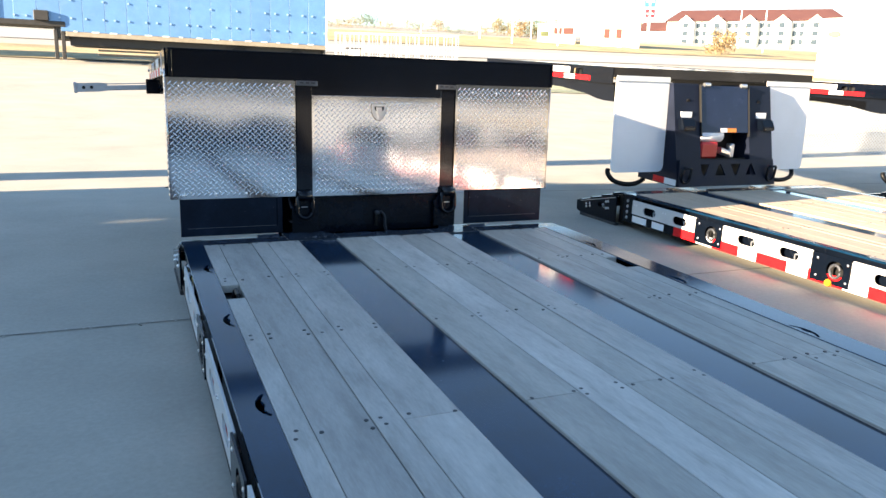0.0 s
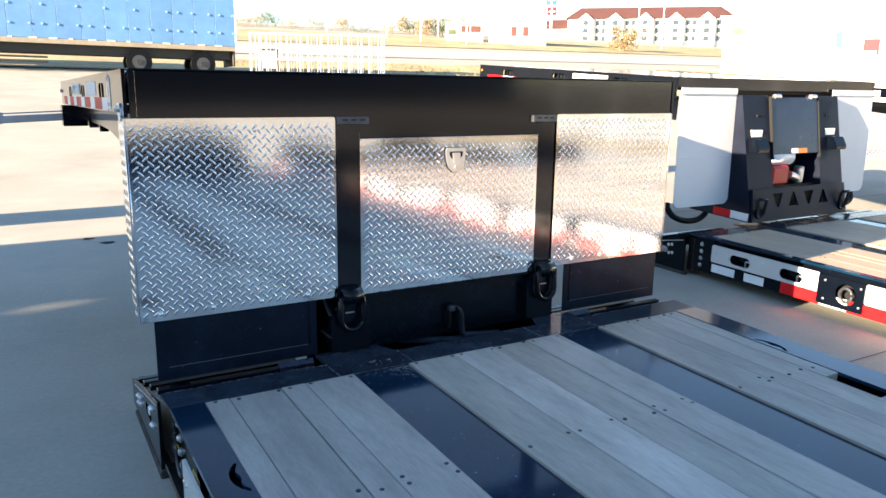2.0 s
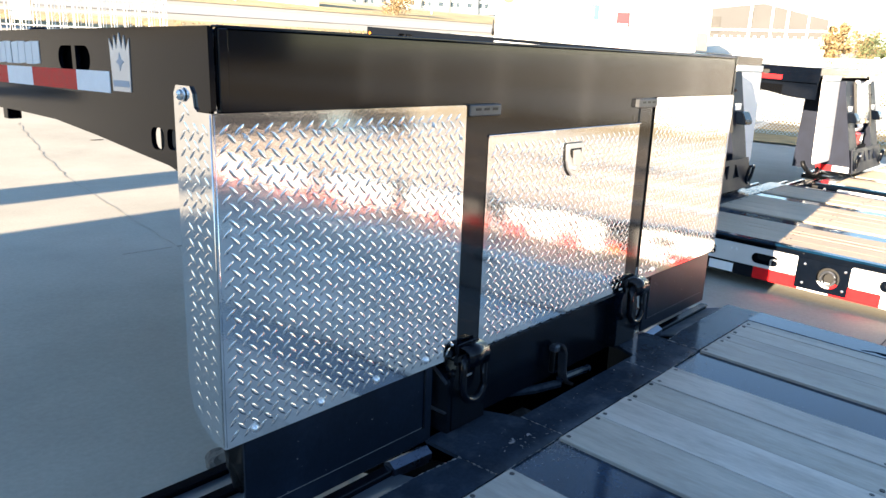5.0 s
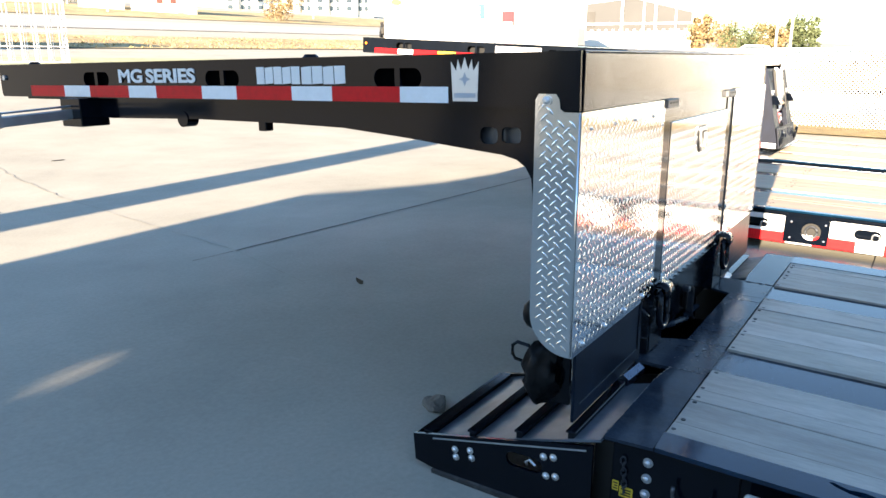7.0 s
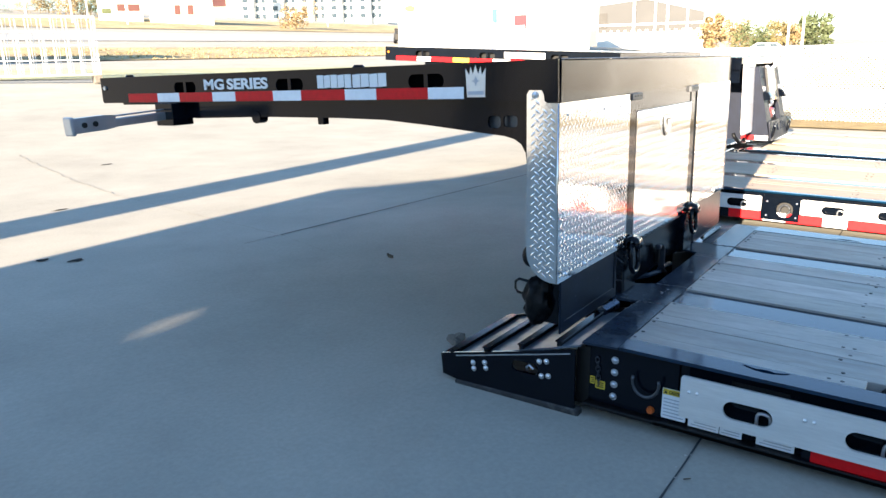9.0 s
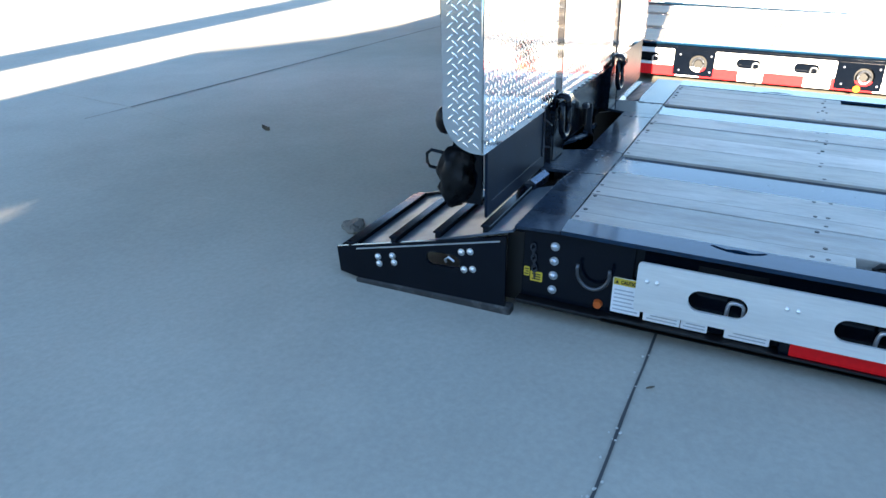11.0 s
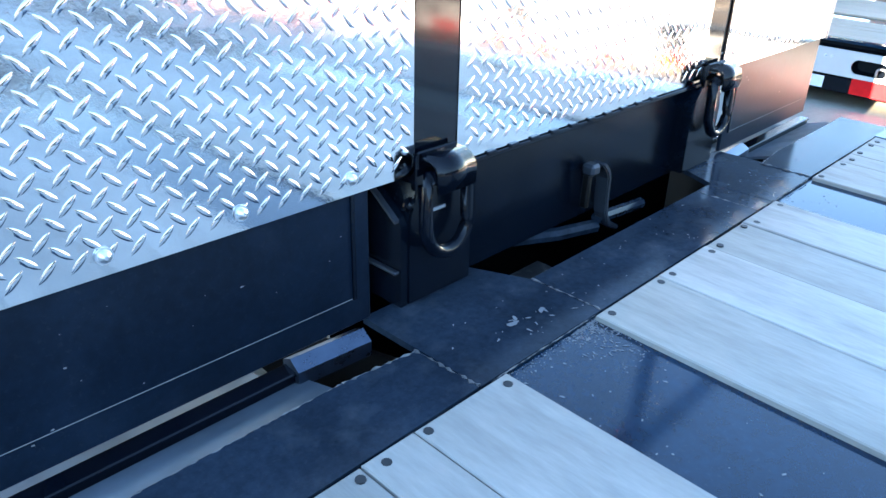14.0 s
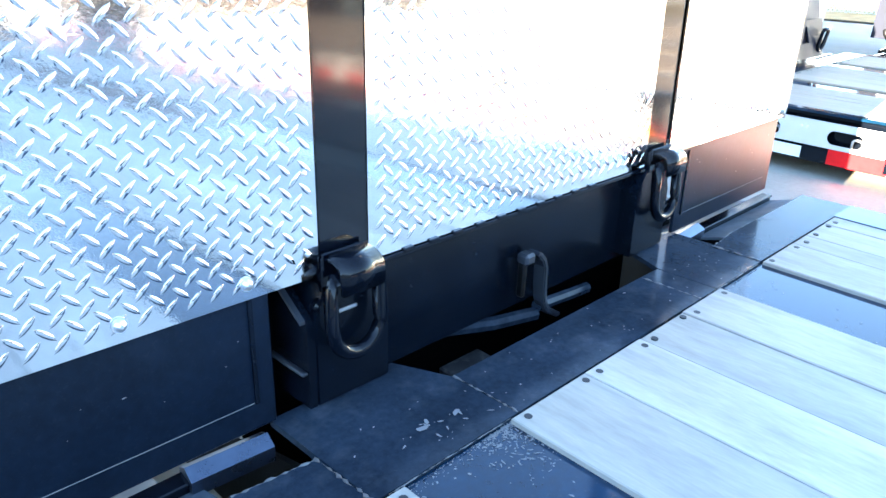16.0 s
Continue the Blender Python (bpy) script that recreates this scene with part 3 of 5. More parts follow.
        top += [(s * 0.635, 0.15), (s * 0.805, 0.15), (s * 0.805, 0.062), (s * 0.775, 0.062)] if ours else [(s * 0.635, 0.062), (s * 0.775, 0.062)]
        part("wing_top", plate(top, 0.008, Matrix(((1, 0, 0, 0), (0, 0.9622, 0.2723, 0.0), (0, -0.2723, 0.9622, 0.2335), (0, 0, 0, 1)))), WING if ours else BLACK, root, "sloping mottled grey wing plate" if ours else "sloping black wing plate", m=level)
        cheek = part("wing_side", plate([(-0.080, -0.014), (0.50, -0.014), (0.576, 0.000), (0.584, 0.098), (-0.080, 0.246)], 0.012, Matrix.Translation((s * (half - 0.002) - 0.006, 0, 0)) @ SIDE, [rrect(0.150, 0.120, 0.13, 0.05, 0.024)]), BLACK, root, "glossy black wedge-shaped side plate", m=level)
        part("edge_strip", plate([(-0.06, 0.224), (0.50, 0.100), (0.50, 0.105), (-0.06, 0.229)], 0.003, Matrix.Translation((s * (half + 0.005) - 0.0015, 0, 0)) @ SIDE), STEEL, cheek)
        part("nose", box(s * 0.635, s * (half - 0.008), 0.566, 0.584, 0.012, 0.096, 0.003), BLACK, root, m=level)
        part("inner_side", plate([(-0.085, 0.02), (0.56, 0.02), (0.57, 0.098), (-0.085, 0.250)], 0.010, Matrix.Translation((s * 0.640 - 0.005, 0, 0)) @ SIDE), BLACK_FLAT, root, m=level)
        for bx, bz in ((0.410, 0.087), (0.350, 0.100), (0.406, 0.060), (0.344, 0.075), (0.080, 0.163), (0.047, 0.170), (0.070, 0.099), (0.038, 0.106)):
            bolt("bolt", (s * (half + 0.004), bx, bz), cheek, CHROME, where, 1.15)
        part("pull_handle", tube([(s * (half - 0.01), 0.145, 0.108), (s * (half + 0.004), 0.142, 0.124), (s * (half + 0.004), 0.128, 0.136), (s * (half + 0.004), 0.108, 0.122)], 0.0045, n=6), STEEL, cheek)
        part("foot_strip", box(s * (half - 0.04), s * (half + 0.010), -0.10, 0.51, -0.050, -0.014, 0.006), DIRTY, root, "dusty rubber strip against the concrete", m=level)
        for i, yb in enumerate((0.530, 0.355, 0.178, 0.0)):
            zb = 0.2415 - 0.283 * yb
            x0 = 0.66 if i < 3 else 0.78
            xa, xb = s * x0, s * (half - 0.012)
            rise = 0.024
            bm = box(xa, xb, yb - 0.017, yb + 0.017, zb + rise - 0.008, zb + rise, 0.002)
            add_box(bm, xa, xb, yb - 0.012, yb + 0.008, zb - 0.010, zb + rise - 0.007)
            part("traction_bar", bm, BLACK, root, m=level)
        part("front_slope", plate([(s * 0.637, -0.252), (s * edge, -0.256), (s * (edge + 0.008), -0.108), (s * 0.775, -0.108), (s * 0.637, -0.122)], 0.010, Matrix.Translation((0, 0, DECK - 0.012))), SLOPE, root, m=level)
    # flanges of the main beams between the planks
    for s in (-1, 1):
        part("beam_flange", box(-0.590 if s < 0 else 0.392, -0.340 if s < 0 else 0.642, rear, -0.252, DECK - 0.030, DECK - 0.010, 0.002), STRIP, root, "scuffed black steel beam flange")
    # planks
    seams = [-1.135, -1.051, -0.866, -0.774, -0.582, None, -0.348, -0.140, 0.050, 0.222, 0.400, None, 0.634, 0.822, 0.914, 1.052, 1.136]
    seams[0], seams[-1] = -inner + 0.001, inner
    rows = [(p, q) for p, q in zip(seams, seams[1:]) if p is not None and q is not None]
    joints = [-0.257, -1.013, -1.837, -2.668, -3.50, -4.33, -5.16, -5.99, -6.82, -7.65, -8.48]
    joints = [j for j in joints if j > rear + 0.4] + [rear]
    butts = ((5,), (6, 8), (5,), (3, 6), (3, 7), (5,), (3, 6), (4, 8), (3, 6), (5,), (3, 7), (6,))
    screw = None
    for i, (x0, x1) in enumerate(rows):
        board = WARM_WOOD if ours and i in (4, 6, 8, 9, 10, 11) else wood
        cuts = [joints[0]] + [joints[k] + rng.uniform(-0.006, 0.006) for k in butts[i % len(butts)] if k < len(joints) - 1] + [rear]
        first = True
        for a, b in zip(cuts, cuts[1:]):
            if ours and first and i in (0, len(rows) - 1):
                deck_plank(root, x0, x1, -1.105, a, DECK, board, rng)
                a = -1.318
            deck_plank(root, x0, x1, b, a, DECK, board, rng)
            first = False
        for j in joints[:5]:
            for dx in ((0.022, x1 - x0 - 0.022) if x1 - x0 > 0.12 else (0.03,)):
                for dy in (-0.020,) if j == joints[0] else ((-0.022, 0.022) if rng.random() < 0.35 else (rng.uniform(-0.02, 0.02),)):
                    p = (x0 + dx + rng.uniform(-0.008, 0.008), j + dy + rng.uniform(-0.006, 0.006), DECK + 0.0005)
                    if screw is None:
                        screw = part("plank_screw", cylinder((0, 0, -0.004), (0, 0, 0.0012), 0.0074, 9), SCREW, root)
                        screw.matrix_basis = pose(*p)
                    else:
                        share("plank_screw", screw, root, pose(*p))
    # front plates before the planks
    for x0, x1, n in ((-0.634, -0.322, 0), (-0.318, 0.395, 1), (0.399, 0.655, 2)):
        front = -0.098 if n == 1 else 0.012
        bm = bmesh.new()
        plate([(x0, -0.252), (x1, -0.252), (x1, front if n else -0.10), (x1 - (0.05 if n == 0 else 0), front), (x0 + (0.05 if n == 2 else 0), front), (x0, front if n != 2 else -0.10)], 0.012, Matrix.Translation((0, 0, DECK - 0.015)), (), bm)
        part("front_plate", bm, SLOPE, root, "scuffed black plate at the deck's front", m=level)
    # raised rear deck over the axles
    y0 = rear + 3.0
    part("rear_deck", plate([(rear, 0.35), (y0 - 0.9, 0.35), (y0 - 0.9, 0.10), (y0, 0.10), (y0, DECK + 0.01), (y0 - 0.9, 0.76 if ours else 0.34), (rear, 0.84 if ours else 0.36)], 2.5, Matrix.Translation((-1.25, 0, 0)) @ SIDE), BLACK, root, "raised black rear deck over the axles")
    for s in (-1, 1):
        for k in range(2):
            hub, rim = (0.14, 0.30) if ours else (0.30, 0.36)
            part("tyre", cylinder((s * 0.85, rear + 0.7 + 1.0 * k, hub), (s * 1.22, rear + 0.7 + 1.0 * k, hub), rim, 24), RUBBER, root)
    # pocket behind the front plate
    # Pocket floor and edge are blackened where only shade falls.
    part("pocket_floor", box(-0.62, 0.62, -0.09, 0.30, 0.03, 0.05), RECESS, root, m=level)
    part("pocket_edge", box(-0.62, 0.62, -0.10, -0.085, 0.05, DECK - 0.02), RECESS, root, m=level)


DECK_TILT = Matrix.Translation((0, -0.25, DECK)) @ pose(0, 0, 0, 1.5, 0, 0) @ Matrix.Translation((0, 0.25, -DECK))
lowboy = thing("lowboy_trailer", DECK_TILT, "black lowboy trailer with grey plank deck lying low on the concrete", "trailer")
build_lowboy(lowboy, GREY_WOOD, -0.515, -10.4, 5, True, DECK_TILT.inverted())
# a ring set into the notch of the plank
for s in (-1, 1):
    # Black sheets under the notches stand in for their shade.
    part("notch_box", box(s * 1.140, s * 1.045, -1.33, -1.09, 0.236, 0.240), INK_AND_SHADE, lowboy)
part("notch_ring", tube([(-1.092 + p[2] * 0.3, -1.21 + p[0], 0.222 + p[2]) for p in ring_points(0.10, 0.12, 0.03)], 0.011, True, 8), BLACK_FLAT, lowboy)
# pale roller in the wing's slot, and the hook in the pocket
for s in (-1, 1):
    part("slot_roller", cylinder((s * 0.790, -0.002, 0.250), (s * 0.655, -0.014, 0.253), 0.027, 6), ROLLER, lowboy, "six-sided blue-grey steel roller")
spine = [(0.014, 0.398), (0.034, 0.378), (0.043, 0.360), (0.046, 0.310), (0.052, 0.272), (0.070, 0.238), (0.112, 0.214)]
thick = [(x + 0.013, z + (0.004 if k < 2 else 0.008 if k > 4 else 0.0)) for k, (x, z) in enumerate(spine)]
hook = part("pocket_hook", softened(plate(spine + thick[::-1], 0.034, Matrix.Translation((0, 0.016, 0)) @ FRONT), 0.003), HOOK, lowboy, "upright curved steel hook")
part("hook_lug", box(-0.016, 0.016, -0.012, 0.020, 0.376, 0.402, 0.006), HOOK, hook)
part("hook_lug", box(-0.016, -0.002, -0.006, 0.014, 0.300, 0.380, 0.004), BLACK_FLAT, hook)
part("pocket_bar", tube([(-0.27, 0.125, 0.236), (-0.16, 0.085, 0.238), (-0.06, 0.035, 0.238), (0.060, 0.010, 0.232)], 0.016, n=8), SLOPE, lowboy, "curved black steel arm")
part("pocket_bar", tube([(0.060, 0.008, 0.252), (0.110, 0.010, 0.246), (0.18, 0.012, 0.238), (0.27, 0.016, 0.228)], 0.014, n=8), SLOPE, lowboy, "curved black steel arm")
# Added brown box stands in for lit ground showing through the pocket.
part("pocket_ledge", box(-0.17, -0.045, -0.084, 0.085, 0.055, 0.15, 0.004), DIRTY, lowboy, "brown box standing in for ground showing in the pocket")




def paint_chips(root, seed):
    """Small scuffs to the primer on the black front plates and flanges."""
    rng = random.Random(seed)
    verts, faces = [], []

    def chip(x, y, z, r, long_):
        k, n, turn = len(verts), 7, rng.uniform(0, 3.14)
        for q in range(n):
            a, rr = 2 * math.pi * q / n, r * rng.uniform(0.5, 1.1)
            u, w = rr * long_ * math.cos(a), rr * math.sin(a)
            verts.append((x + u * math.cos(turn) - w * math.sin(turn), y + u * math.sin(turn) + w * math.cos(turn), z))
        faces.append(tuple(range(k, k + n)))

    for _ in range(150):
        s = rng.choice((-1, 1))
        chip(s * rng.uniform(0.36, 0.575), -0.26 - rng.random() ** 2 * 2.2, DECK - 0.0095, rng.uniform(0.0008, 0.0028), rng.uniform(1, 2.2))
    for k in range(420):
        chip(min(-0.345, rng.gauss(-0.375, 0.030)), -0.258 - rng.random() ** 3 * 0.12, DECK - 0.0095 + 0.0002 * (k % 3), rng.uniform(0.0003, 0.0020), rng.uniform(1, 4.5))
    for _ in range(220):
        chip(rng.uniform(-0.61, -0.34), -0.257 - rng.random() ** 2 * 0.02, DECK - 0.0093, rng.uniform(0.0003, 0.0011), rng.uniform(1, 2.5))
    for _ in range(9):
        chip(rng.gauss(-0.45, 0.05), rng.uniform(-0.22, -0.15), DECK - 0.0022, rng.uniform(0.0012, 0.0026), rng.uniform(2, 4.5))
    for _ in range(60):
        chip(rng.uniform(-0.60, 0.60), rng.uniform(-0.245, -0.11), DECK - 0.0024, rng.uniform(0.0008, 0.0022), rng.uniform(1, 2.5))
    for dx, r in ((-0.47, 0.006), (-0.455, 0.004), (-0.40, 0.005), (-0.395, 0.003)):
        chip(dx, -0.17 + rng.uniform(-0.02, 0.02), DECK - 0.0022, r, 2.6)
    me = bpy.data.meshes.new("paint_wear")
    me.from_pydata(verts, [], faces)
    me.materials.append(CHIP)
    ob = new("paint_wear", me)
    ob.parent = root
    tagged(ob, "pale paint chips and scuffs", kind="stuff")


paint_chips(lowboy, 3)


def worn_bead(a, z, r, seed, label="uneven pale weld and worn edge"):
    """An uneven line of weld or worn metal from a to z."""
    rng = random.Random(seed)
    a, z = Vector(a), Vector(z)
    n = max(3, int((z - a).length / 0.007))
    bm = bmesh.new()
    rings = []
    d = (z - a).normalized()
    u = d.cross(Vector((0, 0, 1))).normalized()
    w = u.cross(d)
    for k in range(n + 1):
        c, rr = a.lerp(z, k / n) + u * rng.uniform(-0.5, 0.5) * r, r * rng.choice((0.04, 0.1, 0.4, 0.7, 1.0, 1.2))
        rings.append([bm.verts.new(c + rr * (math.cos(q * math.pi / 3) * u + 0.7 * math.sin(q * math.pi / 3) * w)) for q in range(6)])
    for p, q in zip(rings, rings[1:]):
        for k in range(6):
            bm.faces.new((p[k], p[(k + 1) % 6], q[(k + 1) % 6], q[k]))
    part("worn_edge", bm, WELD, lowboy, label, DECK_TILT.inverted(), True)


for s in (-1, 1):
    worn_bead((s * 0.636, -0.250, 0.2875), (s * 0.640, -0.118, 0.2875), 0.0034, 21 + s)
    worn_bead((s * 0.642, -0.122, 0.2870), (s * 0.775, -0.108, 0.2868), 0.0026, 25 + s)
    worn_bead((s * 0.775, -0.108, 0.2868), (s * 1.250, -0.108, 0.2868), 0.0018, 29 + s)
    worn_bead((s * 0.320, -0.252, 0.2865), (s * 0.320, -0.100, 0.2865), 0.0028, 33 + s)
    worn_bead((s * 0.342, -0.255, 0.2862), (s * 0.610, -0.255, 0.2862), 0.0014, 37 + s)



def plate_specks(parent, x0, x1, z0, z1, y, seed):
    """Small nicks in the paint of an upright plate that faces -y."""
    rng = random.Random(seed)
    verts, faces = [], []
    for _ in range(14):
        x, z, r, k = rng.uniform(x0, x1), rng.uniform(z0, z1), rng.uniform(0.0006, 0.0021), len(verts)
        long_ = rng.uniform(1, 2.6)
        for q in range(6):
            rr = r * rng.uniform(0.5, 1.1)
            verts.append((x + long_ * rr * math.cos(q * math.pi / 3), y, z + rr * math.sin(q * math.pi / 3)))
        faces.append(tuple(range(k, k + 6)))
    me = bpy.data.meshes.new("paint_wear")
    me.from_pydata(verts, [], faces)
    me.materials.append(CHIP)
    ob = new("paint_wear", me)
    ob.parent = parent
    tagged(ob, "tiny pale nicks in the paint", kind="stuff")

# ---- the gooseneck of the near trailer ----
neck = thing("gooseneck", None, "glossy black trailer gooseneck faced with polished tread plate", "gooseneck")
TOP = 1.395


def tread_bars(parent, outline_test, u0, u1, v0, v1, m, name="tread_pattern"):
    """Raised lozenges of tread plate, alternately leaning left and right."""
    verts, faces = [], []
    pitch, ln, wd, h = 0.0345, 0.0165, 0.0042, 0.0023
    nu, nv = int((u1 - u0) / pitch) + 1, int((v1 - v0) / pitch) + 1
    for i in range(2 * nu):
        for j in range(nv):
            cu, cv = u0 + (i + 0.5) * pitch / 2, v0 + (j + 0.25 + 0.5 * (i % 2)) * pitch
            a = radians(45 if i % 2 else -45)
            c, s = math.cos(a), math.sin(a)
            prof = [(-ln, 0, 0), (-ln * 0.55, -wd * 0.8, 0), (0, -wd, 0), (ln * 0.55, -wd * 0.8, 0), (ln, 0, 0), (ln * 0.55, wd * 0.8, 0), (0, wd, 0), (-ln * 0.55, wd * 0.8, 0),
                    (-ln * 0.6, 0, h * 0.8), (0, 0, h), (ln * 0.6, 0, h * 0.8)]
            if not all(outline_test(cu + p[0] * c - p[1] * s, cv + p[0] * s + p[1] * c) for p in prof[:8:2]):
                continue
            k = len(verts)
            verts += [tuple(m @ Vector((cu + p[0] * c - p[1] * s, cv + p[0] * s + p[1] * c, p[2]))) for p in prof]
            faces += [tuple(k + q for q in f) for f in ((0, 1, 8), (1, 2, 9, 8), (2, 3, 10, 9), (3, 4, 10), (4, 5, 10), (5, 6, 9, 10), (6, 7, 8, 9), (7, 0, 8))]
    me = bpy.data.meshes.new(name)
    me.from_pydata(verts, [], faces)
    me.materials.append(TREAD)
    me.shade_smooth()
    ob = new(name, me)
    ob.parent = parent
    return tagged(ob, "raised tread lozenges", kind="stuff")


def tread_panel(name, x0, x1, z0, z1, y, label):
    pan = part(name, plate(rrect((x0 + x1) / 2, (z0 + z1) / 2, x1 - x0, z1 - z0, 0.008, 3), 0.004, Matrix.Translation((0, y + 0.004, 0)) @ FRONT), TREAD, neck, label)
    ins = 0.004
    tread_bars(pan, lambda u, v: x0 + ins < u < x1 - ins and z0 + ins < v < z1 - ins, x0, x1, z0, z1, Matrix.Translation((0, y, 0)) @ FRONT)
    return pan


# upper board and top
part("top_deck", box(-1.262, 1.262, 0.012, 2.96, TOP - 0.016, TOP - 0.004, 0.003), BLACK, neck)
part("head_board", box(-1.268, 1.268, 0.0, 0.012, 1.150, TOP, 0.003), BLACK_FRONT, neck, "wide glossy black head board")
part("board_lip", box(-1.268, 1.268, -0.004, 0.020, TOP, TOP + 0.006, 0.002), BLACK_FRONT, neck)
part("end_lip", box(-1.268, -1.246, -0.006, 0.004, 1.236, TOP, 0.002), BLACK_FRONT, neck)
part("recess_panel", box(-0.44, 0.44, 0.060, 0.070, 1.12, 1.24), BLACK_FLAT, neck)
# posts with their brackets
for s in (-1, 1):
    post = part("post", box(s * 0.434, s * 0.536, -0.004, 0.085, 0.50, 1.236, 0.004), BLACK_FRONT, neck, "upright black steel post")
    part("clasp_plate", box(s * 0.492 - 0.046, s * 0.492 + 0.046, -0.014, 0.0, 0.44, 0.552, 0.002), BLACK, post)
    x0, x1 = sorted((s * 0.400, s * 0.534))
    bracket = part("top_bracket", box(x0, x1, -0.018, 0.002, 1.206, 1.237, 0.003), GUN, post, "flat dark grey bracket")
    for q in range(3):
        part("bracket_slot", box(x0 + 0.022 + 0.036 * q, x0 + 0.044 + 0.036 * q, -0.0192, -0.0172, 1.221, 1.228), INK_AND_SHADE, bracket)
    part("post_foot", softened(plate([(s * 0.400, 0.288), (s * 0.556, 0.288), (s * 0.556, 0.44), (s * 0.534, 0.505), (s * 0.434, 0.505), (s * 0.400, 0.46)], 0.10, Matrix.Translation((0, 0.085, 0)) @ FRONT), 0.003), BLACK_DUSTY, post)
    if s < 0:
        part("foot_side", plate([(-0.012, 0.288), (0.11, 0.288), (0.11, 0.50), (0.06, 0.50), (-0.004, 0.452), (-0.012, 0.44)], 0.014, Matrix.Translation((-0.570, 0, 0)) @ SIDE), BLACK_DUSTY, post)
        part("side_ledge", plate([(-0.008, 0.446), (0.062, 0.496), (0.062, 0.502), (-0.008, 0.452)], 0.010, Matrix.Translation((-0.580, 0, 0)) @ SIDE), HOOK, post)
        part("side_ledge", box(-0.582, -0.570, -0.010, 0.10, 0.352, 0.358, 0.002), HOOK, post)
    # D ring under its clasp
    fold = [(0.0, 0.558), (-0.022, 0.558)] + [(-0.022 - 0.033 * math.sin(radians(q)), 0.525 + 0.033 * math.cos(radians(q))) for q in range(12, 91, 13)] + [(-0.054, 0.500), (-0.043, 0.498)]
    fold += [(-0.022 - 0.021 * math.sin(radians(q)), 0.525 + 0.019 * math.cos(radians(q))) for q in range(90, 0, -18)] + [(0.0, 0.543)]
    clasp = part("ring_clasp", softened(plate(fold, 0.086, Matrix.Translation((s * 0.492 - 0.043, -0.012, 0)) @ SIDE), 0.003), BLACK, post, "folded black ring clasp", smooth=True)
    part("clasp_flange", box(s * 0.492 - 0.046, s * 0.492 + 0.046, -0.018, -0.012, 0.530, 0.560, 0.002), BLACK, post)
    part("d_ring", tube([(s * 0.492 + p[0], -0.038 - 0.006 * (0.06 - p[2]) / 0.12, 0.452 + p[2]) for p in ring_points(0.098, 0.135, 0.03, 10)], 0.0125, True, 10), BLACK, post, "heavy black lashing ring", smooth=True)
    part("weld_mark", box(s * 0.492 - 0.020, s * 0.492 + 0.020, -0.0185, -0.0150, 0.449, 0.455, 0.001), STEEL, post)
    bolt("bolt", (s * 0.545, -0.004, 0.47), post, BLACK, "front", 1.2)
# lower cross beam
part("lower_beam", box(-0.44, 0.44, 0.030, 0.060, 0.270, 0.525, 0.003), BLACK_DUSTY, neck, "black lower cross beam")
part("hatch_sill", box(-0.436, 0.436, -0.010, 0.040, 0.505, 0.515, 0.002), BLACK, neck)
# tread plate panels
left_panel = tread_panel("tread_panel", -1.292, -0.540, 0.522, 1.236, -0.010, "polished aluminium tread plate panel")
right_panel = tread_panel("tread_panel", 0.540, 1.270, 0.530, 1.240, -0.010, "polished aluminium tread plate panel")
hatch = tread_panel("hatch", -0.436, 0.438, 0.518, 1.146, -0.006, "tread plate hatch with a paddle latch")
part("hatch_edge", box(-0.438, 0.440, -0.010, 0.03, 1.146, 1.151, 0.001), TREAD, hatch)
for k in range(10):
    part("edge_tooth", box(-0.36 + k * 0.062, -0.335 + k * 0.062, -0.012, -0.004, 0.511, 0.519, 0.002), BLACK, hatch)
bow = [(-0.046, 1.104), (0.046, 1.104), (0.050, 1.090), (0.046, 1.050), (0.034, 1.020), (0.014, 1.002), (-0.014, 1.002), (-0.034, 1.020), (-0.046, 1.050), (-0.050, 1.090)]
part("latch_gasket", plate([(1.05 * u, 1.06 + 1.05 * (v - 1.06)) for u, v in bow], 0.003, Matrix.Translation((0, -0.007, 0)) @ FRONT), INK_AND_SHADE, hatch)
latch = part("latch", softened(plate(bow, 0.008, Matrix.Translation((0, -0.010, 0)) @ FRONT), 0.002), CHROME, hatch, "chrome paddle latch")
part("latch_well", plate([(0.66 * u, 1.074 + 0.34 * (v - 1.06)) for u, v in bow], 0.002, Matrix.Translation((0, -0.0175, 0)) @ FRONT), INK_AND_SHADE, latch)
part("paddle", softened(plate([(-0.024, 1.084), (0.014, 1.084), (0.018, 1.040), (0.0, 1.030), (-0.018, 1.040)], 0.008, Matrix.Translation((0.002, -0.020, 0)) @ FRONT), 0.002), CHROME, latch)
part("latch_lock", cylinder((0.0, -0.018, 1.024), (0.0, -0.026, 1.024), 0.008, 12), CHROME, latch)
for pan, x0, x1, z0, z1, s in ((left_panel, -1.292, -0.540, 0.522, 1.236, -1), (right_panel, 0.540, 1.270, 0.530, 1.240, 1)):
    inner, outer = (x1, x0) if s < 0 else (x0, x1)
    for f in (0.17, 0.415, 0.655, 0.90):
        bolt("bolt", (inner + (outer - inner) * f, -0.011, z0 + 0.026), pan, PANEL_BOLT)
        bolt("bolt", (inner + (outer - inner) * f, -0.011, z1 - 0.048), pan, PANEL_BOLT, "front", 0.5)
    for f in (0.06, 0.24, 0.45, 0.67, 0.88):
        bolt("bolt", (inner - 0.02 * (-s) * (1 if s < 0 else 1) if s < 0 else inner + 0.02, -0.011, z0 + (z1 - z0) * f), pan, PANEL_BOLT, "front", 0.45)


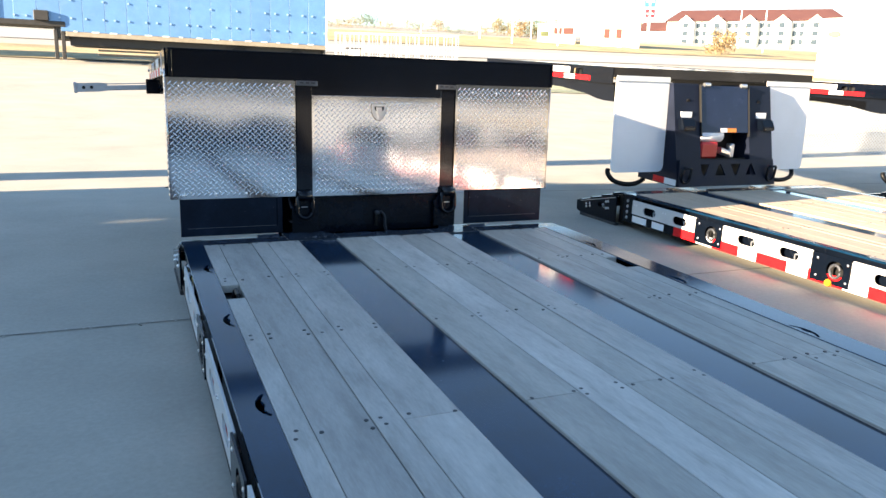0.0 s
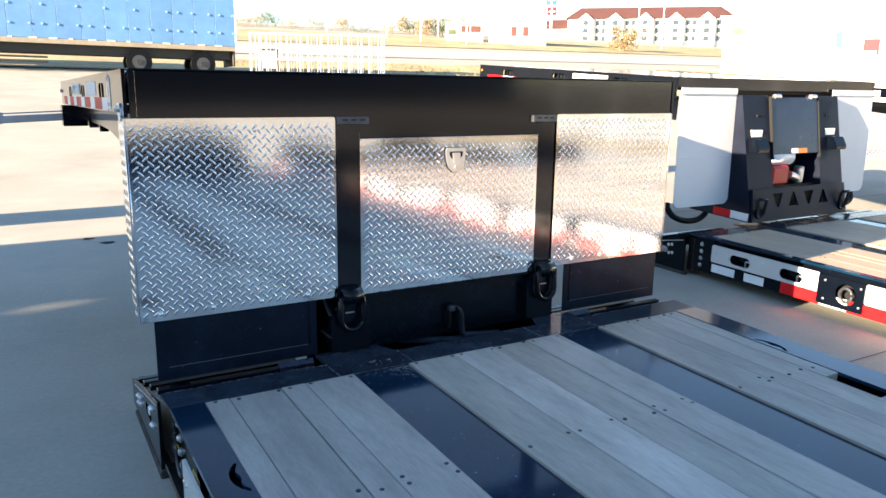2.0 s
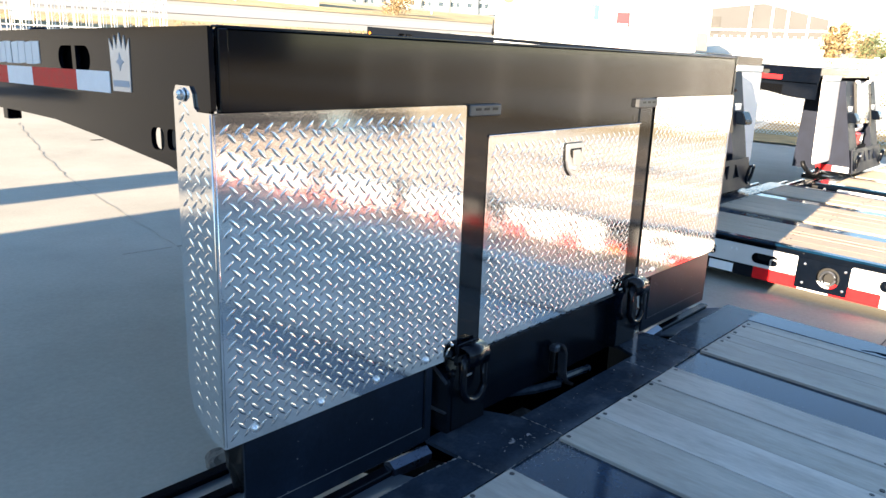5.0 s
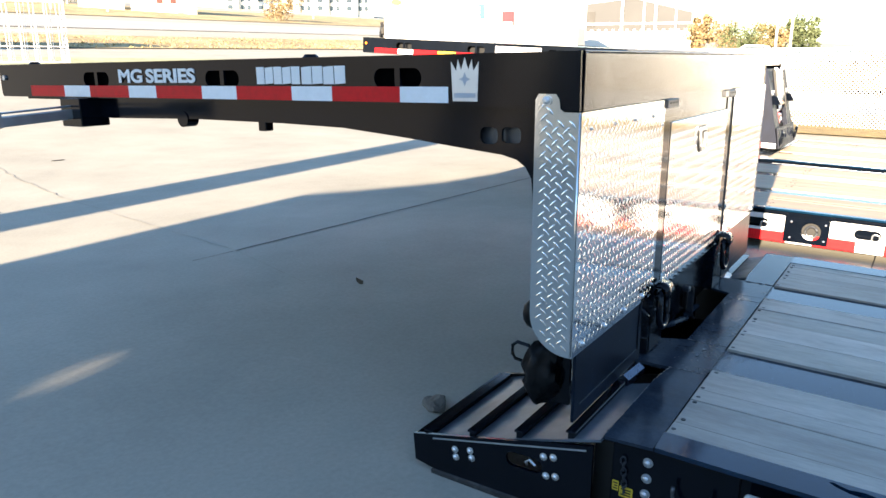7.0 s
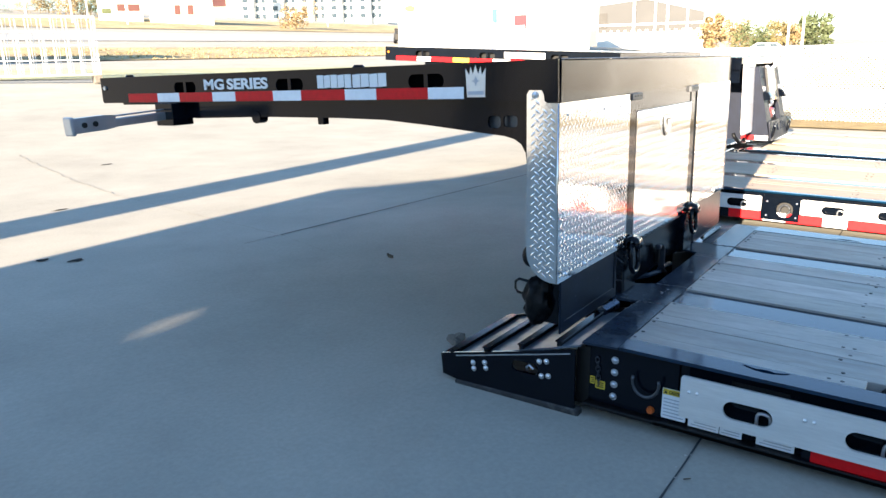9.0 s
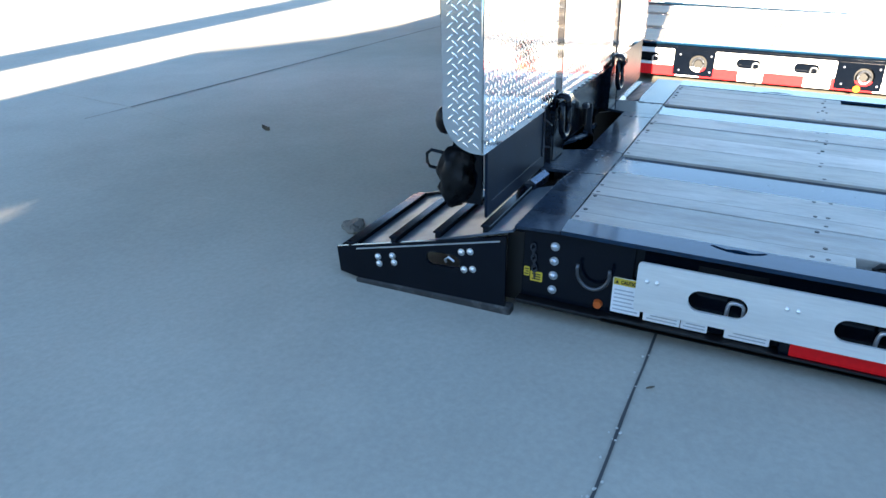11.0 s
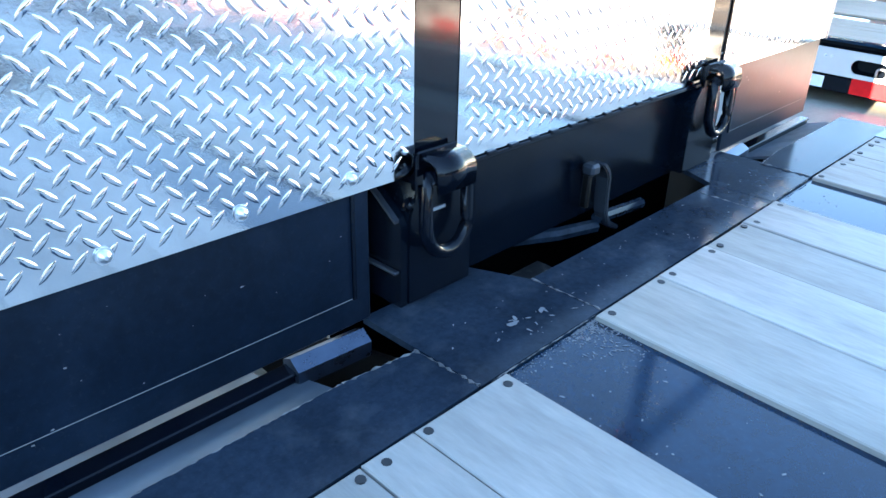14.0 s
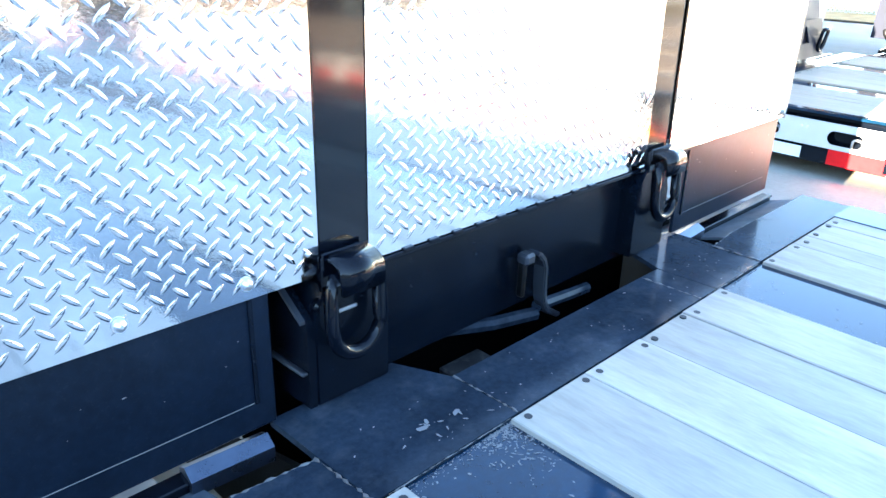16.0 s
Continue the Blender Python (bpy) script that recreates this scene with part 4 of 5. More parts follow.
def half_oval(yc, zc, d):
    """Half of a long slot, with its straight edge at the bar in the middle."""
    pts = [(yc + d * 0.010, zc - 0.030), (yc + d * 0.064, zc - 0.030)]
    pts += [(yc + d * (0.064 + 0.028 * math.sin(radians(q))), zc - 0.030 * math.cos(radians(q))) for q in range(18, 163, 18)]
    pts += [(yc + d * 0.064, zc + 0.030), (yc + d * 0.010, zc + 0.030)]
    return pts if d > 0 else pts[::-1]


def side_outline():
    pts = [(-0.012, 0.524), (0.004, 0.524)]
    for i in range(1, 12):
        a = radians(-90 + 90 * i / 12)
        pts.append((0.008 + 0.120 * math.cos(a), 0.644 + 0.120 * math.sin(a)))
    pts += [(0.128, 0.65), (0.128, 1.268), (0.118, 1.284), (0.066, 1.284), (0.056, 1.270), (0.052, 1.244), (0.040, 1.236), (-0.012, 1.236)]
    return pts


def in_side(u, v):
    if not (-0.008 < u < 0.124 and 0.528 < v < 1.232):
        return 0.070 < u < 0.114 and 1.2 < v < 1.275
    if v < 0.644 and u > 0.008:
        return (u - 0.008) ** 2 + (v - 0.644) ** 2 < 0.115 ** 2
    return True


for s in (-1, 1):
    side = part("side_plate", plate(side_outline(), 0.004, Matrix.Translation((s * 1.292 - (0 if s < 0 else 0.020) - 0.004 * (s > 0), 0, 0)) @ SIDE), TREAD, neck, "folded tread plate side with a rounded corner")
    m = Matrix.Translation((s * 1.292 - (0 if s < 0 else 0.020), 0, 0)) @ (Matrix(((0, 0, s, 0), (1, 0, 0, 0), (0, 1, 0, 0), (0, 0, 0, 1))))
    tread_bars(side, in_side, -0.012, 0.128, 0.522, 1.284, m)
    bolt("bolt", (s * 1.294 - (0 if s < 0 else 0.018), 0.092, 1.266), side, CHROME, "left" if s < 0 else "right", 1.3)
    part("rolled_corner", cylinder((s * 1.2880 - (0 if s < 0 else 0.020), -0.0060, 0.526), (s * 1.2880 - (0 if s < 0 else 0.020), -0.0060, 1.234), 0.0048, 14), TREAD, side, smooth=True)
    # plain plates below the panels
    low = part("lower_plate", box(s * 0.630, s * 1.240, -0.004, 0.006, 0.292, 0.56, 0.002), LOW_PLATE, neck, "flat black steel plate")
    part("scored_line", box(s * 0.668, s * 1.20, -0.0046, -0.0042, 0.3408, 0.3420), CHIP, low)
    plate_specks(low, min(s * 0.65, s * 1.2), max(s * 0.65, s * 1.2), 0.33, 0.50, -0.0048, 40 + s)
    part("plate_fold", box(s * 0.660, s * 0.667, -0.0075, -0.0035, 0.340, 0.52), BLACK_DUSTY, low)
    # bracket, boot and pull loop under the side plate
    part("side_bracket", plate([(0.06, 0.29), (0.20, 0.29), (0.215, 0.42), (0.165, 0.50), (0.19, 0.60), (0.17, 0.66), (0.14, 0.66), (0.13, 0.60), (0.13, 0.52), (0.06, 0.56)], 0.014, Matrix.Translation((s * 1.13, 0, 0)) @ SIDE), BLACK, neck)
    part("pull_loop", tube([(s * 1.12, 0.22, 0.40), (s * 1.12, 0.262, 0.405), (s * 1.12, 0.272, 0.42), (s * 1.12, 0.272, 0.45), (s * 1.12, 0.255, 0.465), (s * 1.12, 0.21, 0.46)], 0.006, n=7), BLACK, neck)
    bm = bmesh.new()
    bmesh.ops.create_icosphere(bm, subdivisions=3, radius=1.0, matrix=Matrix.LocRotScale((s * 1.140, 0.150, 0.385), None, (0.040, 0.066, 0.105)))
    for v in bm.verts:
        v.co += 0.022 * noise.noise_vector(v.co * 26) + 0.014 * noise.noise_vector(v.co * 60)
    bmesh.ops.create_icosphere(bm, subdivisions=2, radius=1.0, matrix=Matrix.LocRotScale((s * 1.150, 0.185, 0.585), None, (0.028, 0.036, 0.050)))
    part("rubber_boot", bm, RUBBER, neck, "crumpled black rubber boot", smooth=True)
    # the long side rail with paired oval openings
    pairs = [half_oval(yc, 1.326, d) for yc in (0.6105, 1.418, 2.212) for d in (-1, 1)]
    rail = part("neck_side_rail", plate([(0.0, 1.236), (0.42, 1.248), (2.99, 1.248), (3.00, 1.262), (3.00, TOP), (0.0, TOP)], 0.012, Matrix.Translation((s * 1.281 - 0.006, 0, 0)) @ SIDE, pairs), BLACK, neck, "long black side rail with paired oval openings")
    for yc in (0.6105, 1.418, 2.212):
        # Black sheets close the openings so their shade is in the colour.
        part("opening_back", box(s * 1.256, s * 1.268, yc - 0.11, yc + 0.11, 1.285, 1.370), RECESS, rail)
    part("web_plate", plate([(0.085, 0.62), (0.085, 1.236), (0.42, 1.250), (2.45, 1.250), (2.45, 1.180), (2.20, 1.160), (1.66, 1.170), (1.16, 1.167), (0.88, 1.160), (0.63, 1.138), (0.395, 1.113), (0.263, 1.100), (0.215, 1.088), (0.185, 1.068), (0.165, 1.035), (0.16, 0.98), (0.16, 0.62)], 0.012, Matrix.Translation((s * 1.235 - 0.006, 0, 0)) @ SIDE, [rrect(0.2325, 1.159, 0.064, 0.046, 0.014), rrect(0.308, 1.156, 0.060, 0.050, 0.018)]), BLACK, neck)
    part("inner_beam", plate([(0.085, 0.29), (0.085, 1.24), (2.9, 1.25), (2.9, 1.20), (1.66, 1.172), (0.95, 1.164), (0.48, 1.124), (0.24, 1.08), (0.16, 0.95), (0.16, 0.29)], 0.02, Matrix.Translation((s * 0.48 - 0.01, 0, 0)) @ SIDE), BLACK_FLAT, neck)
    # tape
    y, red = 2.735, True
    for ln, red in ((0.275, True), (0.195, False), (0.275, True), (0.18, False), (0.275, True), (0.192, False), (0.277, True), (0.185, False), (0.28, True), (0.18, False)):
        part("reflective_strip", box(s * 1.2868, s * 1.2886, y - ln + 0.0005, y - 0.0005, 1.252, 1.300), RED_TAPE if red else WHITE_TAPE, rail, "red reflective strip" if red else "white reflective strip")
        y -= ln
    # lettering and marks on the rail
    if s < 0:
        text_mesh("MG", 0.050, DECAL, "lettering", rail, Matrix.Translation((-1.2895, 2.050, 1.314)) @ pose(0, 0, 0, 90, 0, -90), "white letters", narrow=1.52)
        text_mesh("SERIES", 0.050, DECAL, "lettering", rail, Matrix.Translation((-1.2895, 1.865, 1.314)) @ pose(0, 0, 0, 90, 0, -90), "white letters", narrow=1.52)
    for k, (ya, n, w) in enumerate(((1.232, 5, 0.0385), (1.015, 4, 0.0455))):
        for q in range(n):
            y1 = ya - q * (w + 0.004)
            part("plain_mark", plate([(y1 - w, 1.307 + 0.003 * (q % 2)), (y1, 1.307), (y1, 1.366 - 0.003 * ((q + k) % 2)), (y1 - w, 1.366)], 0.002, Matrix.Translation((s * 1.2878 - 0.001, 0, 0)) @ SIDE), DECAL, rail, "white block mark")
    crown = [(0.32, 1.258), (0.405, 1.258), (0.410, 1.372), (0.392, 1.345), (0.386, 1.378), (0.375, 1.348), (0.3625, 1.384), (0.350, 1.348), (0.339, 1.378), (0.333, 1.345), (0.315, 1.372)]
    part("badge", plate(crown, 0.002, Matrix.Translation((s * 1.288 - 0.001, 0, 0)) @ SIDE), SILVER, rail, "silver badge with a toothed top")
    part("badge_bar", box(s * 1.2888, s * 1.2900, 0.326, 0.400, 1.268, 1.282), LABEL_INK, rail)
    part("badge_star", plate([(0.3625 + (0.020 if q % 2 == 0 else 0.008) * math.cos(math.pi * q / 4), 1.322 + (0.020 if q % 2 == 0 else 0.008) * math.sin(math.pi * q / 4)) for q in range(8)], 0.001, Matrix.Translation((s * 1.2895 - 0.0005, 0, 0)) @ SIDE), LABEL_INK, rail)
    part("end_lamp", cylinder((s * 1.284, 2.955, 1.335), (s * 1.296, 2.955, 1.335), 0.012, 12), STEEL, rail)
    part("top_stud", cylinder((s * 1.22, 2.80, TOP - 0.004), (s * 1.22, 2.80, TOP + 0.012), 0.030, 12, None, 0.018), BLACK, neck)
    part("top_stud", cylinder((s * 1.20, 1.05, TOP - 0.004), (s * 1.20, 1.05, TOP + 0.012), 0.035, 12, None, 0.02), BLACK, neck)
# underside: cross plate, roller and brackets
# Dark plates added behind the web holes to dim the view through.
for s in (-1, 1):
    part("hole_back", box(s * 1.200, s * 1.212, 0.17, 0.35, 1.115, 1.215), GUN, neck)
part("belly_plate", box(-1.22, 1.22, 0.165, 2.90, 1.235, 1.247), BLACK_FLAT, neck)
part("neck_back", box(-1.22, 1.22, 0.075, 0.085, 0.54, 1.24), BLACK_FLAT, neck)
# Pocket back is a black sheet added in place of shade.
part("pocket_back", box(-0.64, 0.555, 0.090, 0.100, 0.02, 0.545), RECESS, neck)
part("end_plate", box(-1.268, 1.268, 2.945, 2.955, 1.25, TOP - 0.004, 0.002), BLACK, neck)
part("roller", cylinder((-1.245, 1.72, 1.168), (-1.19, 1.72, 1.168), 0.032, 16), BLACK, neck)
part("stop_block", box(-1.24, -1.20, 1.255, 1.295, 1.135, 1.175, 0.003), BLACK, neck)
# side arm that swings out under the rail
arm_at = pose(-1.31, 2.36, 1.189, 0, -2.6, 1.5)
arm = part("swing_arm", box(-0.36, 0.0, -0.018, 0.018, -0.030, 0.012, 0.004, arm_at), STEEL, neck, "zinc grey swing-out arm")
part("arm_rod", box(-0.36, 0.0, -0.012, 0.012, 0.021, 0.029, 0.002, arm_at), STEEL, arm)
bm = bmesh.new()
ends = [[bm.verts.new(arm_at @ Vector((x, y, z))) for y, z in ((-w, -h), (w, -h), (w, h), (-w, h))] for x, w, h in ((-0.33, 0.020, 0.031), (-0.39, 0.024, 0.037), (-0.56, 0.024, 0.037))]
for a, b in zip(ends, ends[1:]):
    for q in range(4):
        bm.faces.new((a[q], a[(q + 1) % 4], b[(q + 1) % 4], b[q]))
bm.faces.new(ends[0][::-1])
bm.faces.new(ends[-1])
bmesh.ops.recalc_face_normals(bm, faces=bm.faces)
part("arm_head", bm, STEEL, arm)
part("arm_end_plate", softened(box(-0.585, -0.56, -0.036, 0.036, -0.046, 0.046, 0.006, arm_at), 0.002), STEEL, arm)
for dx in (-0.45, -0.51):
    part("arm_pin", cylinder(arm_at @ Vector((dx, -0.030, 0.0)), arm_at @ Vector((dx, 0.030, 0.0)), 0.014, 12), INK_AND_SHADE, arm)
part("arm_socket", box(-1.335, -1.20, 2.28, 2.43, 1.125, 1.248, 0.004), BLACK, neck)
part("arm_tab", box(-1.330, -1.318, 2.385, 2.392, 1.13, 1.225, 0.001), WHITE, neck)


# the neck droops slightly towards its front
DROOP = Matrix.Translation((0, 0.25, TOP)) @ pose(0, 0, 0, -0.8, 0, 0) @ Matrix.Translation((0, -0.25, -TOP))
for ob in neck.children:
    if ob.name.split(".")[0] in ("neck_side_rail", "top_deck", "web_plate", "top_stud", "belly_plate", "end_plate", "roller", "stop_block", "swing_arm", "arm_socket", "arm_tab", "hole_back"):
        ob.matrix_basis = DROOP @ ob.matrix_basis


# ---- neighbouring trailers in the row ----
def build_white_flap_neck(root):
    part("head_board", box(-1.268, 1.268, 0.0, 0.014, 1.345, 1.440, 0.003), BLACK_FRONT, root)
    part("top_deck", box(-1.262, 1.262, 0.012, 2.70, 1.420, 1.434, 0.003), BLACK, root)
    for s in (-1, 1):
        pairs = [half_oval(yc, 1.375, d) for yc in (0.60, 1.40, 2.20) for d in (-1, 1)]
        rail = part("neck_side_rail", plate([(0.0, 1.285), (2.69, 1.295), (2.70, 1.300), (2.70, 1.44), (0.0, 1.44)], 0.012, Matrix.Translation((s * 1.274 - 0.006, 0, 0)) @ SIDE, pairs), BLACK, root, "black side rail with paired oval openings")
        for yc in (0.60, 1.40, 2.20):
            # Black sheet in place of shade behind each pair of openings.
            part("opening_back", box(s * 1.215, s * 1.225, yc - 0.13, yc + 0.13, 1.315, 1.43), INK_AND_SHADE, rail)
        part("web_plate", plate([(0.02, 1.30), (2.2, 1.30), (2.2, 1.24), (1.66, 1.215), (0.95, 1.20), (0.50, 1.165), (0.30, 1.13), (0.18, 1.12), (0.02, 1.12)], 0.012, Matrix.Translation((s * 1.225 - 0.006, 0, 0)) @ SIDE), BLACK, root)
        y = 2.55
        for ln, mt in ((0.28, RED_TAPE), (0.18, WHITE_TAPE), (0.28, RED_TAPE), (0.20, YELLOW), (0.28, RED_TAPE), (0.20, WHITE_TAPE), (0.28, RED_TAPE), (0.20, WHITE_TAPE), (0.28, RED_TAPE)):
            part("reflective_strip", box(s * 1.2795, s * 1.2815, y - ln + 0.001, y - 0.001, 1.300, 1.345), mt, rail)
            y -= ln
        part("plain_mark", box(s * 1.2795, s * 1.2815, 0.75, 1.20, 1.358, 1.415), DECAL, rail, "white mark")
        part("end_lamp", cylinder((s * 1.276, 2.655, 1.385), (s * 1.288, 2.655, 1.385), 0.012, 12), AMBER, rail)
        # white flap with a rounded lower corner and a rolled crease
        x0, x1 = sorted((s * 0.625, s * 1.245))
        out = rrect((x0 + x1) / 2, 0.900, x1 - x0, 0.90, 0.06, 5)
        hang = Matrix.Translation((0, -0.016, 1.34)) @ pose(0, 0, 0, -3.5, 0, 0) @ Matrix.Translation((0, 0.016, -1.34))
        flap = part("white_flap", plate(out, 0.008, hang @ Matrix.Translation((0, -0.016, 0)) @ FRONT), WHITE, root, "large white flap with rounded lower corners")
        part("flap_strip", box(x0, x1, -0.032, -0.020, 1.315, 1.365, 0.002, hang), GALV, flap)
        part("flap_crease", box(x0 + 0.01, x1 - 0.01, -0.0275, -0.0235, 0.832, 0.842, 0.001, hang), WHITE, flap)
        # sloping arm of the neck, with a holed bracket, label, tie ring and side reflectors
        ax = min(s * 0.315, s * 0.620)
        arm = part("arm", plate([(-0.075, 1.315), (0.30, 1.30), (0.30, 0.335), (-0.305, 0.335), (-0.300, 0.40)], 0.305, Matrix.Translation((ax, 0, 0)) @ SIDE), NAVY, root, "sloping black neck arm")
        part("arm_hole", cylinder((s * 0.45, -0.120, 1.150), (s * 0.45, -0.090, 1.160), 0.020, 12), INK_AND_SHADE, arm)
        part("arm_bracket", softened(plate([(-0.145, 0.880), (-0.260, 0.880), (-0.260, 0.915), (-0.220, 0.985), (-0.120, 0.985)], 0.150, Matrix.Translation((s * 0.505 - 0.075, 0, 0)) @ SIDE), 0.006), BLACK, arm)
        part("bracket_hole", box(s * 0.455, s * 0.555, -0.263, -0.258, 0.886, 0.908), INK_AND_SHADE, arm)
        part("arm_label", box(s * 0.415, s * 0.545, -0.154, -0.110, 0.995, 1.050), LABEL, arm)
        part("lashing_ring", tube([(s * 0.545 + p[0], -0.335 - 0.12 * p[2], 0.455 + p[2]) for p in ring_points(0.10, 0.15, 0.03)], 0.013, True, 8), BLACK, arm, smooth=True)
        part("hinge_pin", cylinder((s * 0.20, -0.105, 1.310), (s * 0.27, -0.105, 1.310), 0.020, 10), CHROME, root)
        part("foot_light", box(s * 0.621, s * 0.626, -0.12, 0.05, 0.345, 0.405), RED_TAPE, arm)
        part("foot_reflector", box(s * 0.621, s * 0.626, -0.29, -0.122, 0.345, 0.405), WHITE_TAPE, arm)
        part("side_hose", tube(smooth_line([(s * 1.20, 0.03, 0.47), (s * 1.21, 0.01, 0.43), (s * 1.17, -0.03, 0.37), (s * 1.06, -0.05, 0.335), (s * 0.92, -0.05, 0.335), (s * 0.80, -0.02, 0.37)]), 0.024, n=8), RUBBER, root, smooth=True)
    # hinged cover, engine bay and pierced toe plate
    slope = pose(0, -0.090, 1.300, -12, 0, 0)
    part("cover", box(-0.300, 0.300, -0.012, 0.0, -0.46, 0.0, 0.004, slope), COVER, root, "dark hinged cover plate")
    # Raised black strips drawn in for the dark gap lines beside the cover.
    for s in (-1, 1):
        part("cover_gap_line", box(s * 0.301, s * 0.313, -0.022, 0.006, -0.50, 0.01, 0.002, slope), INK_AND_SHADE, root)
    part("cover_label", box(0.02, 0.14, -0.015, -0.012, -0.455, -0.415, 0, slope), SIGN_ORANGE, root)
    part("cover_label", box(-0.06, 0.02, -0.015, -0.012, -0.455, -0.415, 0, slope), LABEL, root)
    # The engine bay's shade is put into a black back sheet.
    part("bay_back", box(-0.41, 0.41, 0.02, 0.03, 0.36, 1.30), INK_AND_SHADE, root)
    eng = part("engine", box(-0.30, -0.08, -0.22, -0.02, 0.60, 0.76, 0.02), RED_LENS, root, "small red pump engine with a pale tank")
    part("tank", cylinder((-0.31, -0.14, 0.82), (-0.02, -0.14, 0.82), 0.065, 16), WHITE, eng, smooth=True)
    part("fitting", cylinder((-0.05, -0.19, 0.68), (0.10, -0.16, 0.64), 0.035, 10), CHROME, eng)
    part("fitting", box(0.10, 0.16, -0.19, -0.12, 0.60, 0.74, 0.01), STEEL, eng)
    tri = []
    for k in range(4):
        c, u = -0.30 + 0.20 * k, (1 if k % 2 == 0 else -1)
        tri.append([(c - 0.065, 0.50 + 0.055 * u), (c + 0.065, 0.50 + 0.055 * u), (c + 0.012, 0.50 - 0.055 * u), (c - 0.012, 0.50 - 0.055 * u)][::(1 if u > 0 else -1)])
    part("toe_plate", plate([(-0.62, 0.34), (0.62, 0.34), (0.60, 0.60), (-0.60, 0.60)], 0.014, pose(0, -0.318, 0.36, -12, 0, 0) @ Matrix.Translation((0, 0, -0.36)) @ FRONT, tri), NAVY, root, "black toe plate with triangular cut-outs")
    # Black sheet stands in for shade behind the toe plate's cut-outs.
    part("toe_back", box(-0.60, 0.60, -0.20, -0.19, 0.36, 0.60), INK_AND_SHADE, root)


T2 = pose(4.01, 1.19, 0.021, 1.3, 0, 0)
second = thing("lowboy_trailer", T2, "black lowboy trailer with warm brown plank deck and white side rails", "trailer", "row of trailers")
build_lowboy(second, BROWN_WOOD, -0.33, -12.4, 9, False, None)
N2 = pose(4.005, 1.31, 1.412, 3.0, 0, 0) @ Matrix.Translation((0, 0, -1.40))
neck2 = thing("gooseneck", N2, "black trailer gooseneck with white flaps and a small engine", "gooseneck", "row of goosenecks")
build_white_flap_neck(neck2)
T3 = pose(7.55, 1.06, -0.06, 1.6, 0, 0)
copy_thing(second, T3)
copy_thing(neck2, pose(7.55, 1.06, 1.34, 2.0, 0, 0) @ Matrix.Translation((0, 0, -1.40)))


# ---- loose bits on the ground ----
bm = bmesh.new()
bmesh.ops.create_icosphere(bm, subdivisions=3, radius=1.0, matrix=Matrix.LocRotScale((0, 0, 0.016), None, (0.075, 0.048, 0.022)))
for v in bm.verts:
    v.co += 0.016 * noise.noise_vector(v.co * 18) + 0.008 * noise.noise_vector(v.co * 50)
bx, by = -0.85, 0.765
tagged(part("timber_block", bm, BROWN_BLOCK, None, "", pose(bx, by, ground_z(bx, by) + 0.001, 0, 0, 25)), "crumbled brown timber block on the concrete", "block")


def blot(name, x, y, rx, ry, seed, mat=OIL, label="dark oil stain on the concrete", turn=0.0):
    rng = random.Random(seed)
    bm = bmesh.new()
    n = 14
    ph = [rng.uniform(0.65, 1.1) for _ in range(n)]
    vs = []
    for k in range(n):
        a = 2 * math.pi * k / n
        u, w = rx * ph[k] * math.cos(a), ry * ph[k] * math.sin(a)
        px, py = x + u * math.cos(turn) - w * math.sin(turn), y + u * math.sin(turn) + w * math.cos(turn)
        vs.append(bm.verts.new((px, py, ground_z(px, py) + 0.005)))
    bm.faces.new(vs)
    return tagged(part(name, bm, mat), label, "stain", kind="structure")


blot("oil_stain", -0.97, 4.16, 0.07, 0.05, 1)
blot("oil_stain", -1.10, 4.40, 0.05, 0.05, 2)
blot("oil_stain", 0.12, 6.35, 0.10, 0.03, 3)
blot("oil_stain", 2.3, 9.0, 0.10, 0.04, 6)


def dead_leaf(x, y, turn, size, curl):
    bm = bmesh.new()
    vs = [[bm.verts.new((size * u, size * 0.34 * w * (1 - u * u) ** 0.7, 0.006 + curl * (w * w + 0.5 * u * u) * size * 0.5)) for w in (-1, 0, 1)] for u in (-0.98, -0.5, 0, 0.5, 0.98)]
    for a, b in zip(vs, vs[1:]):
        for k in range(2):
            bm.faces.new((a[k], a[k + 1], b[k + 1], b[k]))
    return tagged(part("dead_leaf", bm, BARK, None, "", pose(x, y, ground_z(x, y), 0, 0, turn)), "curled brown dead leaf lying on concrete", "leaf", "dead leaves")


dead_leaf(0.28, 2.10, 70, 0.045, 1.0)
dead_leaf(-1.50, -0.62, 130, 0.014, 0.5)

# ---- unseen walls added to cast shade and darken reflections, never in view ----
def wall_block(name, x0, x1, y0, y1, z1, label, slot=None):
    if slot:
        yc, zc, w, h = slot
        bm = plate([(y0, -0.4), (y1, -0.4), (y1, z1), (y0, z1)], x1 - x0, Matrix.Translation((x0, 0, 0)) @ SIDE, [rrect(yc, zc, w, h, 0.01, 2)])
    else:
        bm = box(x0, x1, y0, y1, -0.4, z1)
    return tagged(part(name, bm, WALL_BROWN if name == "wall_south" else WALL_TAN), label, "wall", kind="structure")


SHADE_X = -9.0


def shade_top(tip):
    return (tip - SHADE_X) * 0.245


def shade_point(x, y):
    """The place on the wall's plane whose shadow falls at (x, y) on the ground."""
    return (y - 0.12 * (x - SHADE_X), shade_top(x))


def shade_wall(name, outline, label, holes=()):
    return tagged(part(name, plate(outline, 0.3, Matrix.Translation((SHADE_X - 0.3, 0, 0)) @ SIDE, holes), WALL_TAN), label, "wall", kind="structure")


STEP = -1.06
